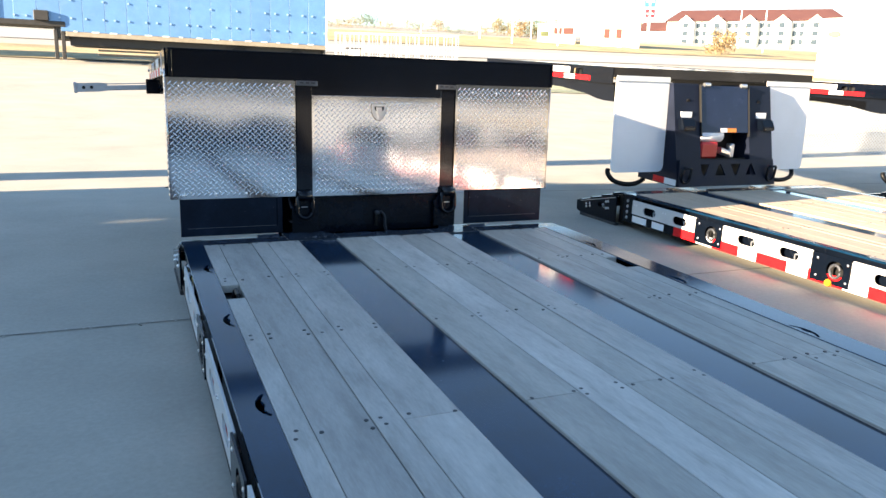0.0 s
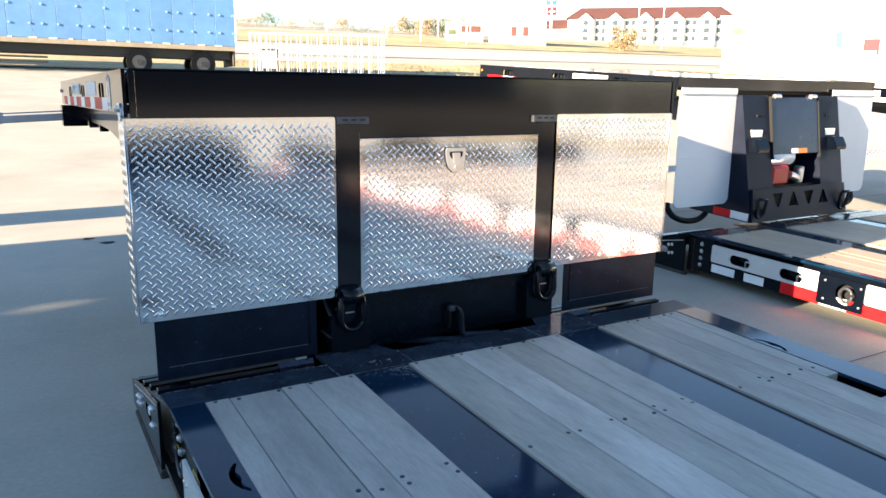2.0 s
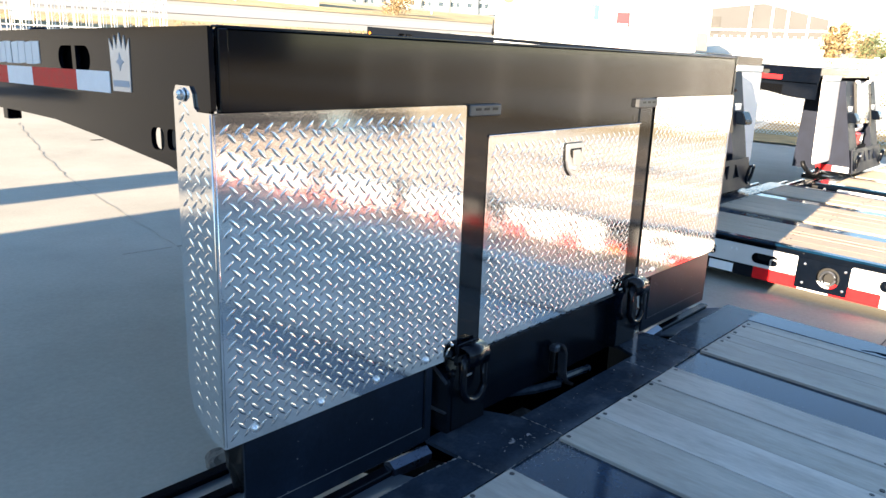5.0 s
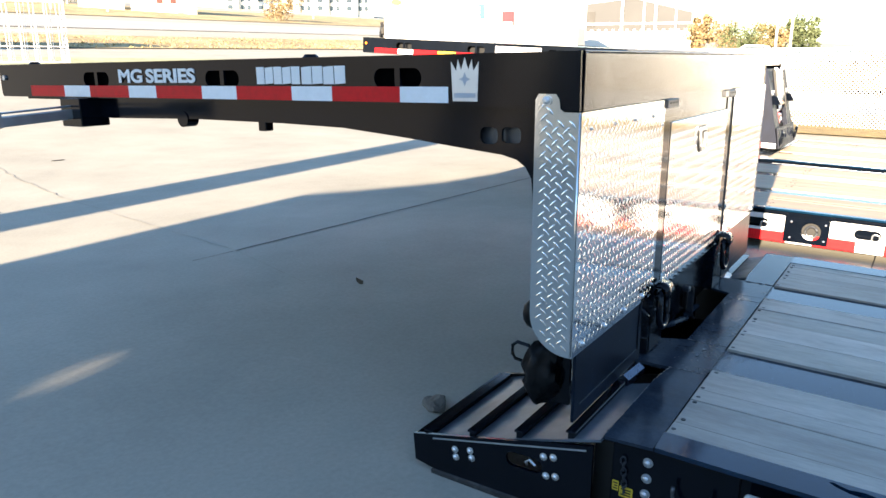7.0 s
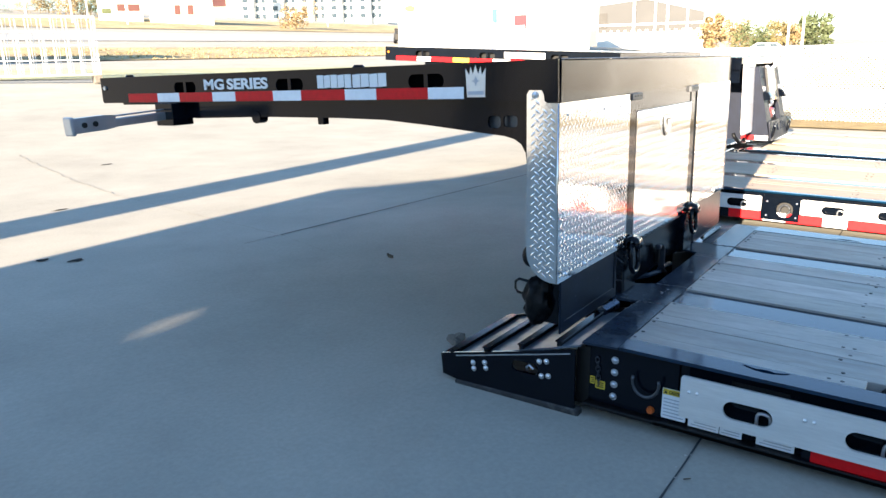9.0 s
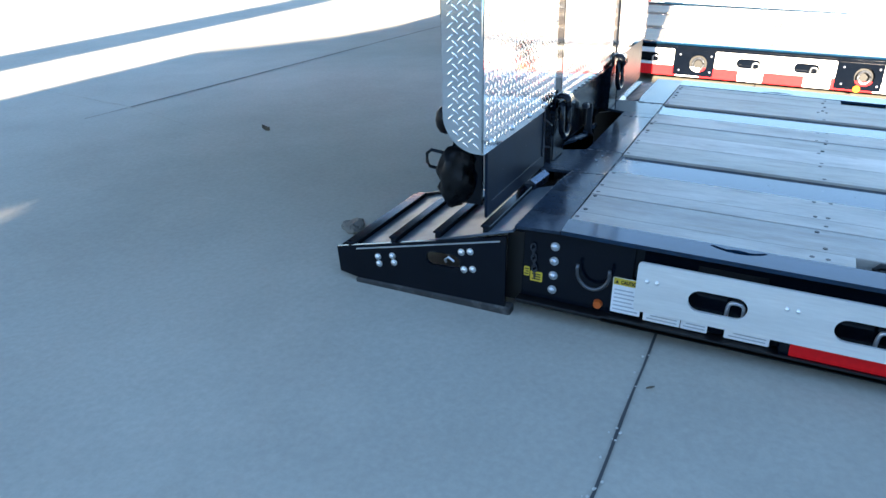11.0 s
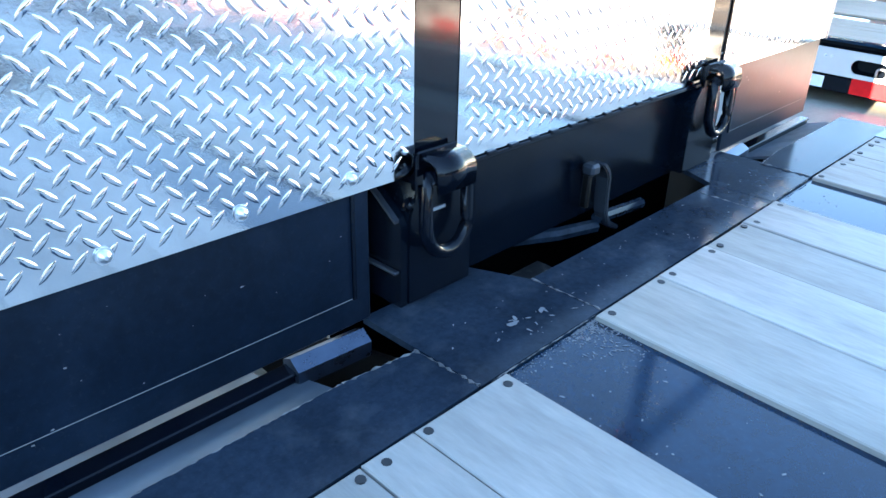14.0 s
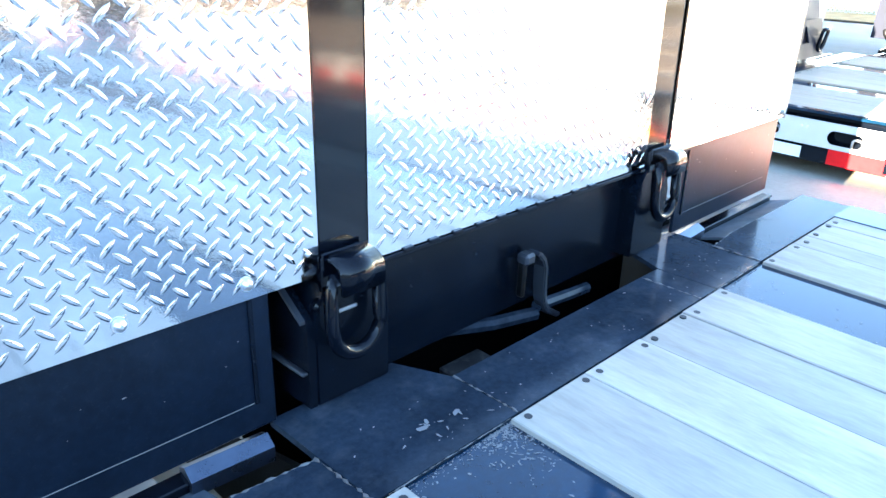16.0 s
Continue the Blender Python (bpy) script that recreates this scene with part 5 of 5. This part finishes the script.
shade_wall("wall_low", [(-13.5, -0.4), (STEP - 0.01, -0.4), (STEP - 0.01, shade_top(2.72)), (-13.5, shade_top(2.72) - 0.24)], "unseen low tan wall added to cast shade")
# Slots cut in the wall only to throw a soft sun patch.
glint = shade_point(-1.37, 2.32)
shade_wall("wall_tall", [(STEP, -0.4), (4.30, -0.4), shade_point(-1.25, 4.47), shade_point(2.5, 4.62), shade_point(2.9, 4.34), shade_point(3.87, 3.84), shade_point(5.17, 3.57), shade_point(6.05, 3.40), (STEP, shade_top(6.05))], "unseen taller tan wall with a sloping end, added to cast shade", [rrect(glint[0] + d, glint[1], w, h, w * 0.4, 3) for d, w, h in ((0, 0.052, 0.19), (-0.058, 0.044, 0.17), (0.058, 0.044, 0.17), (-0.112, 0.036, 0.14), (0.112, 0.036, 0.14))])
shade_wall("wall_pier", [(5.03, -0.4), (5.83, -0.4), shade_point(16, 7.2), shade_point(16, 6.60)], "unseen leaning tan pier added to cast a band of shade")
# Never in view; added so the head board mirrors something dark.
wall_block("wall_south", -60, 45, -62.3, -62, 11.5, "unseen dark brown wall added to darken reflections")

# ---- blue drop-frame van trailer ----
def wheel(parent, at, r, w, name="wheel"):
    wh = part(name, cylinder((0, -w / 2, 0), (0, w / 2, 0), r, 28), RUBBER, parent, "", pose(*at))
    part("rim", cylinder((0, -w / 2 - 0.012, 0), (0, -w / 2 + 0.02, 0), r * 0.55, 24), GUN, wh, "dull metal rim")
    part("hub", cylinder((0, -w / 2 - 0.06, 0), (0, -w / 2, 0), r * 0.22, 16), FRAME_DARK, wh)
    return wh


def blue_van():
    m = pose(0.32, 31.0, ground_z(0, 31.0), 0, 0.6, -4.0)
    root = thing("box_trailer", m, "long sky-blue ribbed van trailer parked on the concrete", "trailer")
    L, z0, z1 = 7.0, 1.22, 3.98
    step, front = -4.0, -6.5
    body = part("body", box(step, L, 0.03, 2.5, z0, z1, 0.02), BLUE_BODY, root)
    part("front_body", box(front, step, 0.03, 2.5, z0 + 0.42, z1, 0.02), BLUE_BODY, root)
    w = 0.86
    protos = {}
    for i in range(16):
        x = L - w * (i + 1)
        raised = x < step - 0.2
        if x < front - 0.2:
            break
        low = z0 + (0.44 if raised else 0.06)
        if raised not in protos:
            protos[raised] = part("side_panel", box(0.006, w - 0.006, 0.0, 0.035, low, z1 - 0.08, 0.006), BLUE_BODY, root, "", pose(x, 0, 0))
        else:
            share("side_panel", protos[raised], root, pose(x, 0, 0))
    part("top_rail", box(front, L, -0.01, 0.04, z1 - 0.08, z1, 0.01), GALV, root)
    part("bottom_rail", box(step, L, -0.015, 0.06, z0 - 0.14, z0 + 0.05, 0.01), RAIL_TAN, root, "dull tan bottom rail")
    part("corner_post", box(L - 0.03, L + 0.03, -0.02, 0.06, z0 - 0.16, z1, 0.01), STEEL, root)
    part("corner_post", box(front - 0.12, front, -0.02, 0.06, z0 + 0.42, z1, 0.01), WHITE, root)
    lamp = None
    for i in range(24):
        for zz in (1.82, 2.55):
            x = front + 0.5 + i * 0.56 + (0.12 if i % 3 == 0 else 0)
            if i % 2 and zz > 2 and i < 18:
                continue
            if lamp is None:
                lamp = part("side_fitting", cylinder((0, 0.0, 0), (0, -0.03, 0), 0.045, 10), BLUE_FIT, root, "", pose(x, 0, zz))
            else:
                share("side_fitting", lamp, root, pose(x, 0, zz))
    for i in range(15):
        part("white_tab", box(step + 0.3 + i * 0.70, step + 0.3 + i * 0.70 + (0.28 if i % 3 else 0.14), -0.022, -0.014, z0 + 0.04, z0 + 0.09), WHITE_TAPE, root)
    part("under_frame", box(step + 0.1, L - 0.2, 0.3, 2.2, 0.72, z0 - 0.10, 0.02), FRAME_DARK, root, "dark under-frame")
    part("frame_drop", box(step - 0.45, step + 0.10, 0.1, 2.4, z0 - 0.25, z0 + 0.30, 0.02), FRAME_DARK, root)
    for x in (step - 0.40, step - 0.12):
        part("landing_leg", box(x - 0.07, x + 0.07, 0.05, 0.2, z0 - 1.1, z0 + 0.1, 0.01), FRAME_DARK, root)
    part("draw_frame", box(-L - 2.2, step, -0.02, 2.0, z0 + 0.22, z0 + 0.44, 0.02), FRAME_DARK, root)
    part("draw_box", box(step - 1.15, step - 0.6, -0.15, 0.2, z0 + 0.44, z0 + 0.84, 0.02), FRAME_DARK, root)
    part("skid_rail", box(-2.8, -0.3, 0.05, 0.12, 0.34, 0.42, 0.01), FRAME_DARK, root)
    part("skid_rail", box(-2.8, -0.3, 0.05, 0.12, 0.52, 0.60, 0.01), FRAME_DARK, root)
    for x in (L - 3.95, L - 1.4):
        for yy in (0.18, 2.32):
            wheel(root, (x, yy, 0.50), 0.50, 0.28)
    part("rear_bumper", box(L - 0.15, L - 0.05, 0.1, 2.4, 0.45, z0, 0.02), FRAME_DARK, root)


blue_van()


def far_pose(az, d, turn=None, eye=(-3.8, -1.25)):
    x, y = eye[0] + d * math.sin(radians(az)), eye[1] + d * math.cos(radians(az))
    return pose(x, y, ground_z(x, y), 0, 0, -az if turn is None else turn)


# white trailer standing left of the blue one
edge = thing("box_trailer", pose(-13.2, 34.0, ground_z(-13.2, 34), 0, 0, -4), "white van trailer with a dark skirt", "trailer")
part("body", box(-6, 4.7, 0, 2.5, 1.2, 4.0, 0.02), WHITE, edge)
part("skirt", box(-6, 4.7, 0.05, 2.4, 0.5, 1.2, 0.02), FRAME_DARK, edge)
wheel(edge, (3.5, 0.2, 0.5), 0.5, 0.28)

# stack of white fence panels
stack = thing("fence_panels", pose(7.9, 22.3, ground_z(7.9, 22.3) + 0.25, 0, 0, -24), "stack of white tube fence panels standing on edge", "fence panel")
for k in range(4):
    yy = 0.14 * k
    pan = part("panel_frame", tube([(-2.3, yy, 0.0), (2.3, yy, 0.0), (2.3, yy, 1.75), (-2.3, yy, 1.75)], 0.024, True, 6), WHITE, stack)
    for i in range(13):
        lean = 0.05 * math.sin(3.1 * i + 1.7 * k)
        part("upright", cylinder((-2.1 + 0.35 * i + 0.06 * k, yy, 0.0), (-2.1 + 0.35 * i + 0.06 * k + lean, yy, 1.75), 0.009, 6), WHITE, pan)
    for zz in (0.45, 0.9, 1.3):
        part("bar", cylinder((-2.3, yy, zz), (2.3, yy, zz), 0.014, 6), WHITE, pan)
part("skid", box(-2.3, -2.1, -0.1, 0.7, -0.26, -0.03), BROWN_BLOCK, stack)
part("skid", box(2.1, 2.3, -0.1, 0.7, -0.26, -0.03), BROWN_BLOCK, stack)

# small frame stand behind it
stand = thing("frame_stand", pose(6.9, 24.6, ground_z(6.9, 24.6), 0, 0, -16), "small grey tube frame with a mesh screen", "stand")
part("screen", box(-0.28, 0.28, 0, 0.02, 0.70, 1.30), GALV, stand)
for x in (-0.30, 0.30):
    part("post", box(x - 0.025, x + 0.025, -0.03, 0.05, 0, 1.36, 0.005), FRAME_DARK, stand)
part("rail", box(-0.32, 0.32, -0.03, 0.05, 1.33, 1.38, 0.005), FRAME_DARK, stand)

# ---- verges and road ----
draped("lawn", ((2, 25.5), (32, 17.5)), ((3, 29.5), (34, 21.0)), GREEN_GRASS, 0.03, "patchy green grass edge", "grass")
draped("verge", ((-80, 40), (48, 29)), ((-80, 52), (60, 38)), DRY_GRASS, 0.05, "dry tan grass verge", "grass")
draped("road", ((-100, 56), (75, 46)), ((-100, 66), (90, 56)), ROAD, 0.05, "pale sunlit road", "road")
draped("verge", ((-140, 74), (110, 62)), ((-150, 105), (150, 90)), DRY_GRASS, 0.06, "dry tan grass slope", "grass")
draped("verge", ((11.9, -30), (11.9, 4.0)), ((17.2, -30), (17.2, 5.0)), FIELD_GRASS, 0.03, "dry tan grass strip along the fence", "grass")
draped("verge", ((26, -60), (26, 6)), ((150, -60), (150, 14)), FIELD_GRASS, 0.15, "dry tan field beyond the fence", "grass")


def dry_tufts(n, seed):
    """Ragged tufts of tall dry grass on the near verge."""
    rng = random.Random(seed)
    verts, faces = [], []
    for _ in range(n):
        t, q = rng.random(), rng.random()
        x = 9 + 43 * t
        y = 40 - 11 * (x + 80) / 128 + 10 * q ** 1.5
        z = ground_z(x, y) + 0.04
        for _ in range(4):
            a, h, w = rng.uniform(0, 6.28), rng.uniform(0.05, 0.15), rng.uniform(0.02, 0.05)
            lx, ly = rng.gauss(0, 0.12), rng.gauss(0, 0.12)
            k = len(verts)
            verts += [(x + lx - w * math.cos(a), y + ly - w * math.sin(a), z), (x + lx + w * math.cos(a), y + ly + w * math.sin(a), z), (x + 2 * lx, y + 2 * ly, z + h)]
            faces.append((k, k + 1, k + 2))
    me = bpy.data.meshes.new("dry_grass")
    me.from_pydata(verts, [], faces)
    me.materials.append(DRY_GRASS)
    tagged(new("dry_grass", me), "tall dry tan grass on the verge", "grass", kind="stuff")


dry_tufts(900, 17)

# ---- far buildings ----
def hotel():
    root = thing("hotel", far_pose(44.6, 165, None, (-1.4, -4.6)) @ Matrix.Scale(0.75, 4), "long pale hotel with a red-brown roof and gables", "building")
    w, h = 22.0, 6.6
    part("wall", box(-w, w, 0, 14, -1, h, 0), STUCCO, root, "pale rendered walls")
    bm = bmesh.new()
    vs = [bm.verts.new(p) for p in ((-w - 0.6, -0.8, h), (w + 0.6, -0.8, h), (w + 0.6, 14.8, h), (-w - 0.6, 14.8, h), (-w + 3, 7, h + 3.6), (w - 3, 7, h + 3.6))]
    for f in ((0, 1, 5, 4), (1, 2, 5), (2, 3, 4, 5), (3, 0, 4), (3, 2, 1, 0)):
        bm.faces.new([vs[i] for i in f])
    part("roof", bm, ROOF_RED, root)
    for i, x in enumerate((-17, -9, -1, 7, 15)):
        bay = part("gable_bay", plate([(x - 2.2, -1), (x + 2.2, -1), (x + 2.2, 6.2), (x, 8.0), (x - 2.2, 6.2)], 1.4, Matrix.Translation((0, 0, 0)) @ FRONT), STUCCO, root)
        for zz in (0.6, 2.7, 4.8):
            part("window", box(x - 0.7, x + 0.7, -1.46, -1.38, zz, zz + 1.2), WINDOW, bay)
    for i, x in enumerate((-13, -5, 3, 11, 19)):
        for zz in (0.6, 2.7, 4.8):
            part("window", box(x - 1.2, x - 0.2, -0.06, 0.02, zz, zz + 1.3), WINDOW, root)
            part("window", box(x + 0.4, x + 1.4, -0.06, 0.02, zz, zz + 1.3), WINDOW, root)
    wing = part("entrance_wing", box(-w - 9, -w, 2, 12, -1, 4.2), STUCCO, root)
    bm = bmesh.new()
    vs = [bm.verts.new(p) for p in ((-w - 9.6, 1.2, 4.2), (-w + 0.2, 1.2, 4.2), (-w + 0.2, 12.8, 4.2), (-w - 9.6, 12.8, 4.2), (-w - 7, 7, 7.0), (-w + 0.2, 7, 7.0))]
    for f in ((0, 1, 5, 4), (1, 2, 5), (2, 3, 4, 5), (3, 0, 4), (3, 2, 1, 0)):
        bm.faces.new([vs[i] for i in f])
    part("wing_roof", bm, ROOF_RED, root)


hotel()


EYE = (-2.1, -1.3)


def warehouse():
    root = thing("warehouse", far_pose(58.5, 62, None, EYE), "long white warehouse with blue and red wall signs", "building")
    part("wall", box(-7.6, 8.1, 0, 14, -1.5, 4.5), STUCCO, root, "white metal walls")
    part("roof", box(-7.9, 8.4, -0.3, 14.3, 4.5, 4.75), STUCCO, root)
    part("sign", box(-0.54, 0.54, -0.08, 0.0, 2.30, 3.42), SIGN_BLUE, root, "blue wall sign")
    for k in range(3):
        part("sign_print", box(-0.52, 0.16, -0.10, -0.08, 2.36 + 0.34 * k, 2.58 + 0.34 * k), LABEL, root)
    part("sign", box(1.95, 2.93, -0.08, 0.0, 1.80, 2.88), SIGN_RED, root, "red wall sign")
    part("sign_print", box(2.05, 2.80, -0.10, -0.08, 1.85, 2.05), LABEL, root)
    part("oval_sign", plate([(-6.6 + 0.42 * math.cos(2 * math.pi * k / 24), 3.62 + 0.24 * math.sin(2 * math.pi * k / 24)) for k in range(24)], 0.08, FRONT), SIGN_ORANGE, root, "small orange oval sign")
    for k in range(9):
        part("parapet_mark", box(-3.0 + k * 0.85, -2.6 + k * 0.85 + 0.12 * (k % 3), -0.05, 0.0, 3.95, 4.2), ROOF_GREY, root)


warehouse()


def grey_hangar():
    root = thing("hangar", far_pose(70.6, 90, None, EYE), "grey gabled metal hangar with a white foot wall", "building")
    part("wall", plate([(-6.0, 2.25), (5.65, 2.25), (5.65, 4.0), (-0.8, 5.6), (-6.0, 5.05)], 16, Matrix.Translation((0, 16, 0)) @ FRONT), HANGAR_GREY, root)
    part("foot_wall", box(-6.1, 5.75, -0.05, 16, -1.5, 2.25), STUCCO, root)
    part("dark_doorway", box(-5.95, -5.0, -0.06, 0.0, 2.5, 4.2), FRAME_DARK, root)
    for x in (-2.0, 1.7):
        part("white_post", box(x - 0.13, x + 0.13, -0.25, -0.05, -1.0, 5.4), WHITE, root)
    part("white_rail", box(-6.0, 5.65, -0.14, -0.05, 2.75, 2.95), WHITE, root)
    for k in range(14):
        part("dark_pane", box(-6.0 + k * 0.8, -5.5 + k * 0.8, -0.12, -0.05, 2.0, 2.35), HANGAR_GREY, root)


grey_hangar()


def car(m, mat, label):
    root = thing("car", m, label, "car", "parked cars")
    body = [(-2.1, 0.35), (2.1, 0.35), (2.15, 0.75), (1.3, 0.92), (0.7, 1.38), (-1.0, 1.42), (-1.7, 0.98), (-2.15, 0.88)]
    part("body", plate(body, 1.7, Matrix.Translation((0, 0.85, 0)) @ FRONT), mat, root)
    part("window_band", plate([(-1.45, 0.98), (1.0, 0.96), (0.6, 1.30), (-0.95, 1.34)], 1.72, Matrix.Translation((0, 0.86, 0)) @ FRONT), WINDOW, root)
    for x in (-1.3, 1.3):
        for yy in (-0.8, 0.8):
            wheel(root, (x, yy, 0.32), 0.32, 0.2)


car(far_pose(49.7, 75, 40, (-1.4, -4.6)), FRAME_DARK, "dark parked car seen from its end")
car(far_pose(78.8, 80, -75), WHITE, "white parked car far off")
car(far_pose(82.2, 78, -80), FRAME_DARK, "dark parked car far off")
car(far_pose(84.2, 80, -80), WHITE, "white parked car far off")


MID = (-2.0, -2.8)
shed = thing("shed", far_pose(36.0, 100, None, MID), "low white roadside building with two dark red doors", "building")
part("wall", box(-4.0, 3.4, 0, 5, -1, 3.0), STUCCO, shed)
part("roof", box(-4.2, 3.6, -0.3, 5.3, 3.0, 3.2), STUCCO, shed)
for x in (-0.76, 0.76):
    part("door", box(x - 0.34, x + 0.34, -0.05, 0, 1.1, 2.25), ROOF_RED, shed)
shed = thing("shed", far_pose(32.2, 100, None, MID), "low white roadside building with a red band", "building")
part("wall", box(-3.0, 1.9, 0, 5, -1, 2.5), STUCCO, shed)
part("red_band", box(-0.9, 0.1, -0.05, 0, 1.2, 2.0), ROOF_RED, shed)
part("red_band", box(0.3, 1.6, -0.05, 0, 1.2, 2.0), ROOF_RED, shed)
part("green_sign", box(-2.6, -1.6, -0.05, 0, 0.9, 1.5), LEAF_GREEN, shed)


def pole(az, d, h, label, eye=(-3.8, -1.25), r=0.09, head=None):
    root = thing("pole_sign" if head else "light_pole", far_pose(az, d, None, eye), label, "sign" if head else "pole")
    part("shaft", cylinder((0, 0, -0.5), (0, 0, h), r, 10), WHITE, root)
    if head:
        part("board", box(-head[0] / 2, head[0] / 2, -0.12, 0.12, h - head[1], h + 0.2, 0.02), head[2], root)
        part("board_print", box(-head[0] * 0.35, head[0] * 0.35, -0.14, -0.11, h - head[1] * 0.6, h - head[1] * 0.4), LABEL, root)
    else:
        part("lamp_head", box(-0.5, 0.5, -0.1, 0.1, h, h + 0.15, 0.02), WHITE, root)


T0 = (-1.4, -4.6)
pole(37.6, 150, 8.2, "tall roadside sign with a blue board", T0, 0.2, (1.9, 1.9, SIGN_BLUE))
pole(37.65, 149, 5.6, "roadside sign with a red board", T0, 0.2, (1.7, 1.2, SIGN_RED))
pole(25.4, 100, 5.6, "roadside sign with a grey board", T0, 0.12, (3.6, 0.9, ROOF_GREY))
for az, d, h in ((21.0, 95, 4.5), (27.8, 90, 4.8), (29.2, 110, 5.0), (45.4, 120, 8.0), (43.8, 140, 7.0)):
    pole(az, d, h, "slim pale light pole", T0)
for az, d, h in ((33.6, 90, 9.0), (71.2, 70, 7.5), (73.4, 75, 7.5), (80.0, 70, 5.6), (80.9, 68, 5.8)):
    pole(az, d, h, "slim pale light pole")


# ---- trees ----
def tree(m, h, w, leaf, seed, label):
    rng = random.Random(seed)
    root = thing("tree", m, label, "tree")
    bm = cylinder((0, 0, -0.5), (0, 0, h * 0.45), 0.022 * h, 8, None, 0.012 * h)
    for k in range(6):
        a = 2 * math.pi * k / 6 + rng.uniform(-0.4, 0.4)
        cylinder((0, 0, h * rng.uniform(0.25, 0.45)), (w * 0.3 * math.cos(a), w * 0.3 * math.sin(a), h * rng.uniform(0.55, 0.8)), 0.014 * h, 5, bm, 0.004 * h)
    part("trunk", bm, BARK, root)
    verts, faces = [], []
    lobes = [(rng.uniform(-0.34, 0.34) * w, rng.uniform(-0.34, 0.34) * w, h * rng.uniform(0.20, 0.84), rng.uniform(0.13, 0.26) * w) for _ in range(19)]
    for lx, ly, lz, lr in lobes:
        for _ in range(110):
            d = Vector((rng.gauss(0, 1), rng.gauss(0, 1), rng.gauss(0, 0.8))).normalized() * lr * rng.uniform(0.55, 1.1)
            c = Vector((lx, ly, lz)) + d
            s = rng.uniform(0.018, 0.04) * h
            a, b = Vector((rng.gauss(0, 1), rng.gauss(0, 1), rng.gauss(0, 1))).normalized() * s, Vector((rng.gauss(0, 1), rng.gauss(0, 1), rng.gauss(0, 1))).normalized() * s
            k = len(verts)
            verts += [tuple(c - a), tuple(c + b), tuple(c + a), tuple(c - b)]
            faces.append((k, k + 1, k + 2, k + 3))
    me = bpy.data.meshes.new("crown")
    me.from_pydata(verts, [], faces)
    me.materials.append(leaf)
    ob = new("crown", me)
    ob.parent = root


SIDE_EYE = (-3.2, -1.1)
for az, d, h, w, leaf, label in (
        (75.1, 85, 4.6, 3.0, LEAF_ORANGE, "orange autumn tree with a round crown"), (76.9, 112, 4.5, 4.6, LEAF_ORANGE, "pale orange autumn tree"),
        (77.8, 84, 3.3, 3.9, LEAF_GREEN, "low broad green tree"), (79.3, 110, 4.4, 4.0, LEAF_OLIVE, "thin olive autumn tree"),
        (80.5, 112, 4.3, 3.4, LEAF_ORANGE, "thin orange autumn tree"), (81.7, 85, 5.0, 3.7, LEAF_GREEN, "tall dark green tree")):
    tree(far_pose(az, d, None, SIDE_EYE), h, w, leaf, int(az * 10) + 3, label)
tree(far_pose(43.7, 100, None, MID), 3.4, 5.6, LEAF_ORANGE, 9, "orange autumn tree before the hotel")
for i, az in enumerate((14.4, 15.6, 17.0, 18.6, 20.4, 22.3, 24.0, 25.9, 27.2, 28.4, 29.6, 30.6)):
    leaf = (LEAF_OLIVE, LEAF_ORANGE, LEAF_GREEN, LEAF_ORANGE)[i % 4]
    tree(far_pose(az, 118 + 5 * (i % 3), None, T0), 2.7 + 0.3 * (i % 2) if i > 7 else 1.5 + 0.3 * (i * 7 % 3), 4.6, leaf, 20 + i, "autumn tree in a far row")


# ---- wire fence past the row of trailers ----
def wire_fence():
    x0, y0, y1, h = 13.5, -16.0, 10.0, 1.55
    root = thing("wire_fence", pose(x0, 0, ground_z(x0, 0)), "pale chain-link fence on white posts", "fence")
    verts, faces = [], []
    step, t = 0.075, 0.0045

    def strip(a, b):
        k = len(verts)
        d = (b - a).normalized()
        s = Vector((0, -d.z, d.y)) * t
        verts.extend([tuple(a - s), tuple(a + s), tuple(b + s), tuple(b - s)])
        faces.append((k, k + 1, k + 2, k + 3))

    n = int((y1 - y0 + h) / step)
    for i in range(n):
        ya = y0 - h + i * step
        lo, hi = max(ya, y0), min(ya + h, y1)
        if hi - lo > 0.05:
            strip(Vector((0, lo, lo - ya)), Vector((0, hi, hi - ya)))
            strip(Vector((0.01, lo, h - (lo - ya))), Vector((0.01, hi, h - (hi - ya))))
    me = bpy.data.meshes.new("wire_mesh")
    me.from_pydata(verts, [], faces)
    me.materials.append(STEEL)
    ob = new("wire_mesh", me)
    ob.parent = root
    tagged(ob, "thin wire mesh", kind="stuff")
    y = y0
    while y <= y1:
        part("post", cylinder((0, y, -0.3), (0, y, h + 0.06), 0.045, 10), WHITE, root)
        y += 2.6
    part("top_rail", cylinder((0, y0, h), (0, y1, h), 0.022, 8), WHITE, root)


wire_fence()
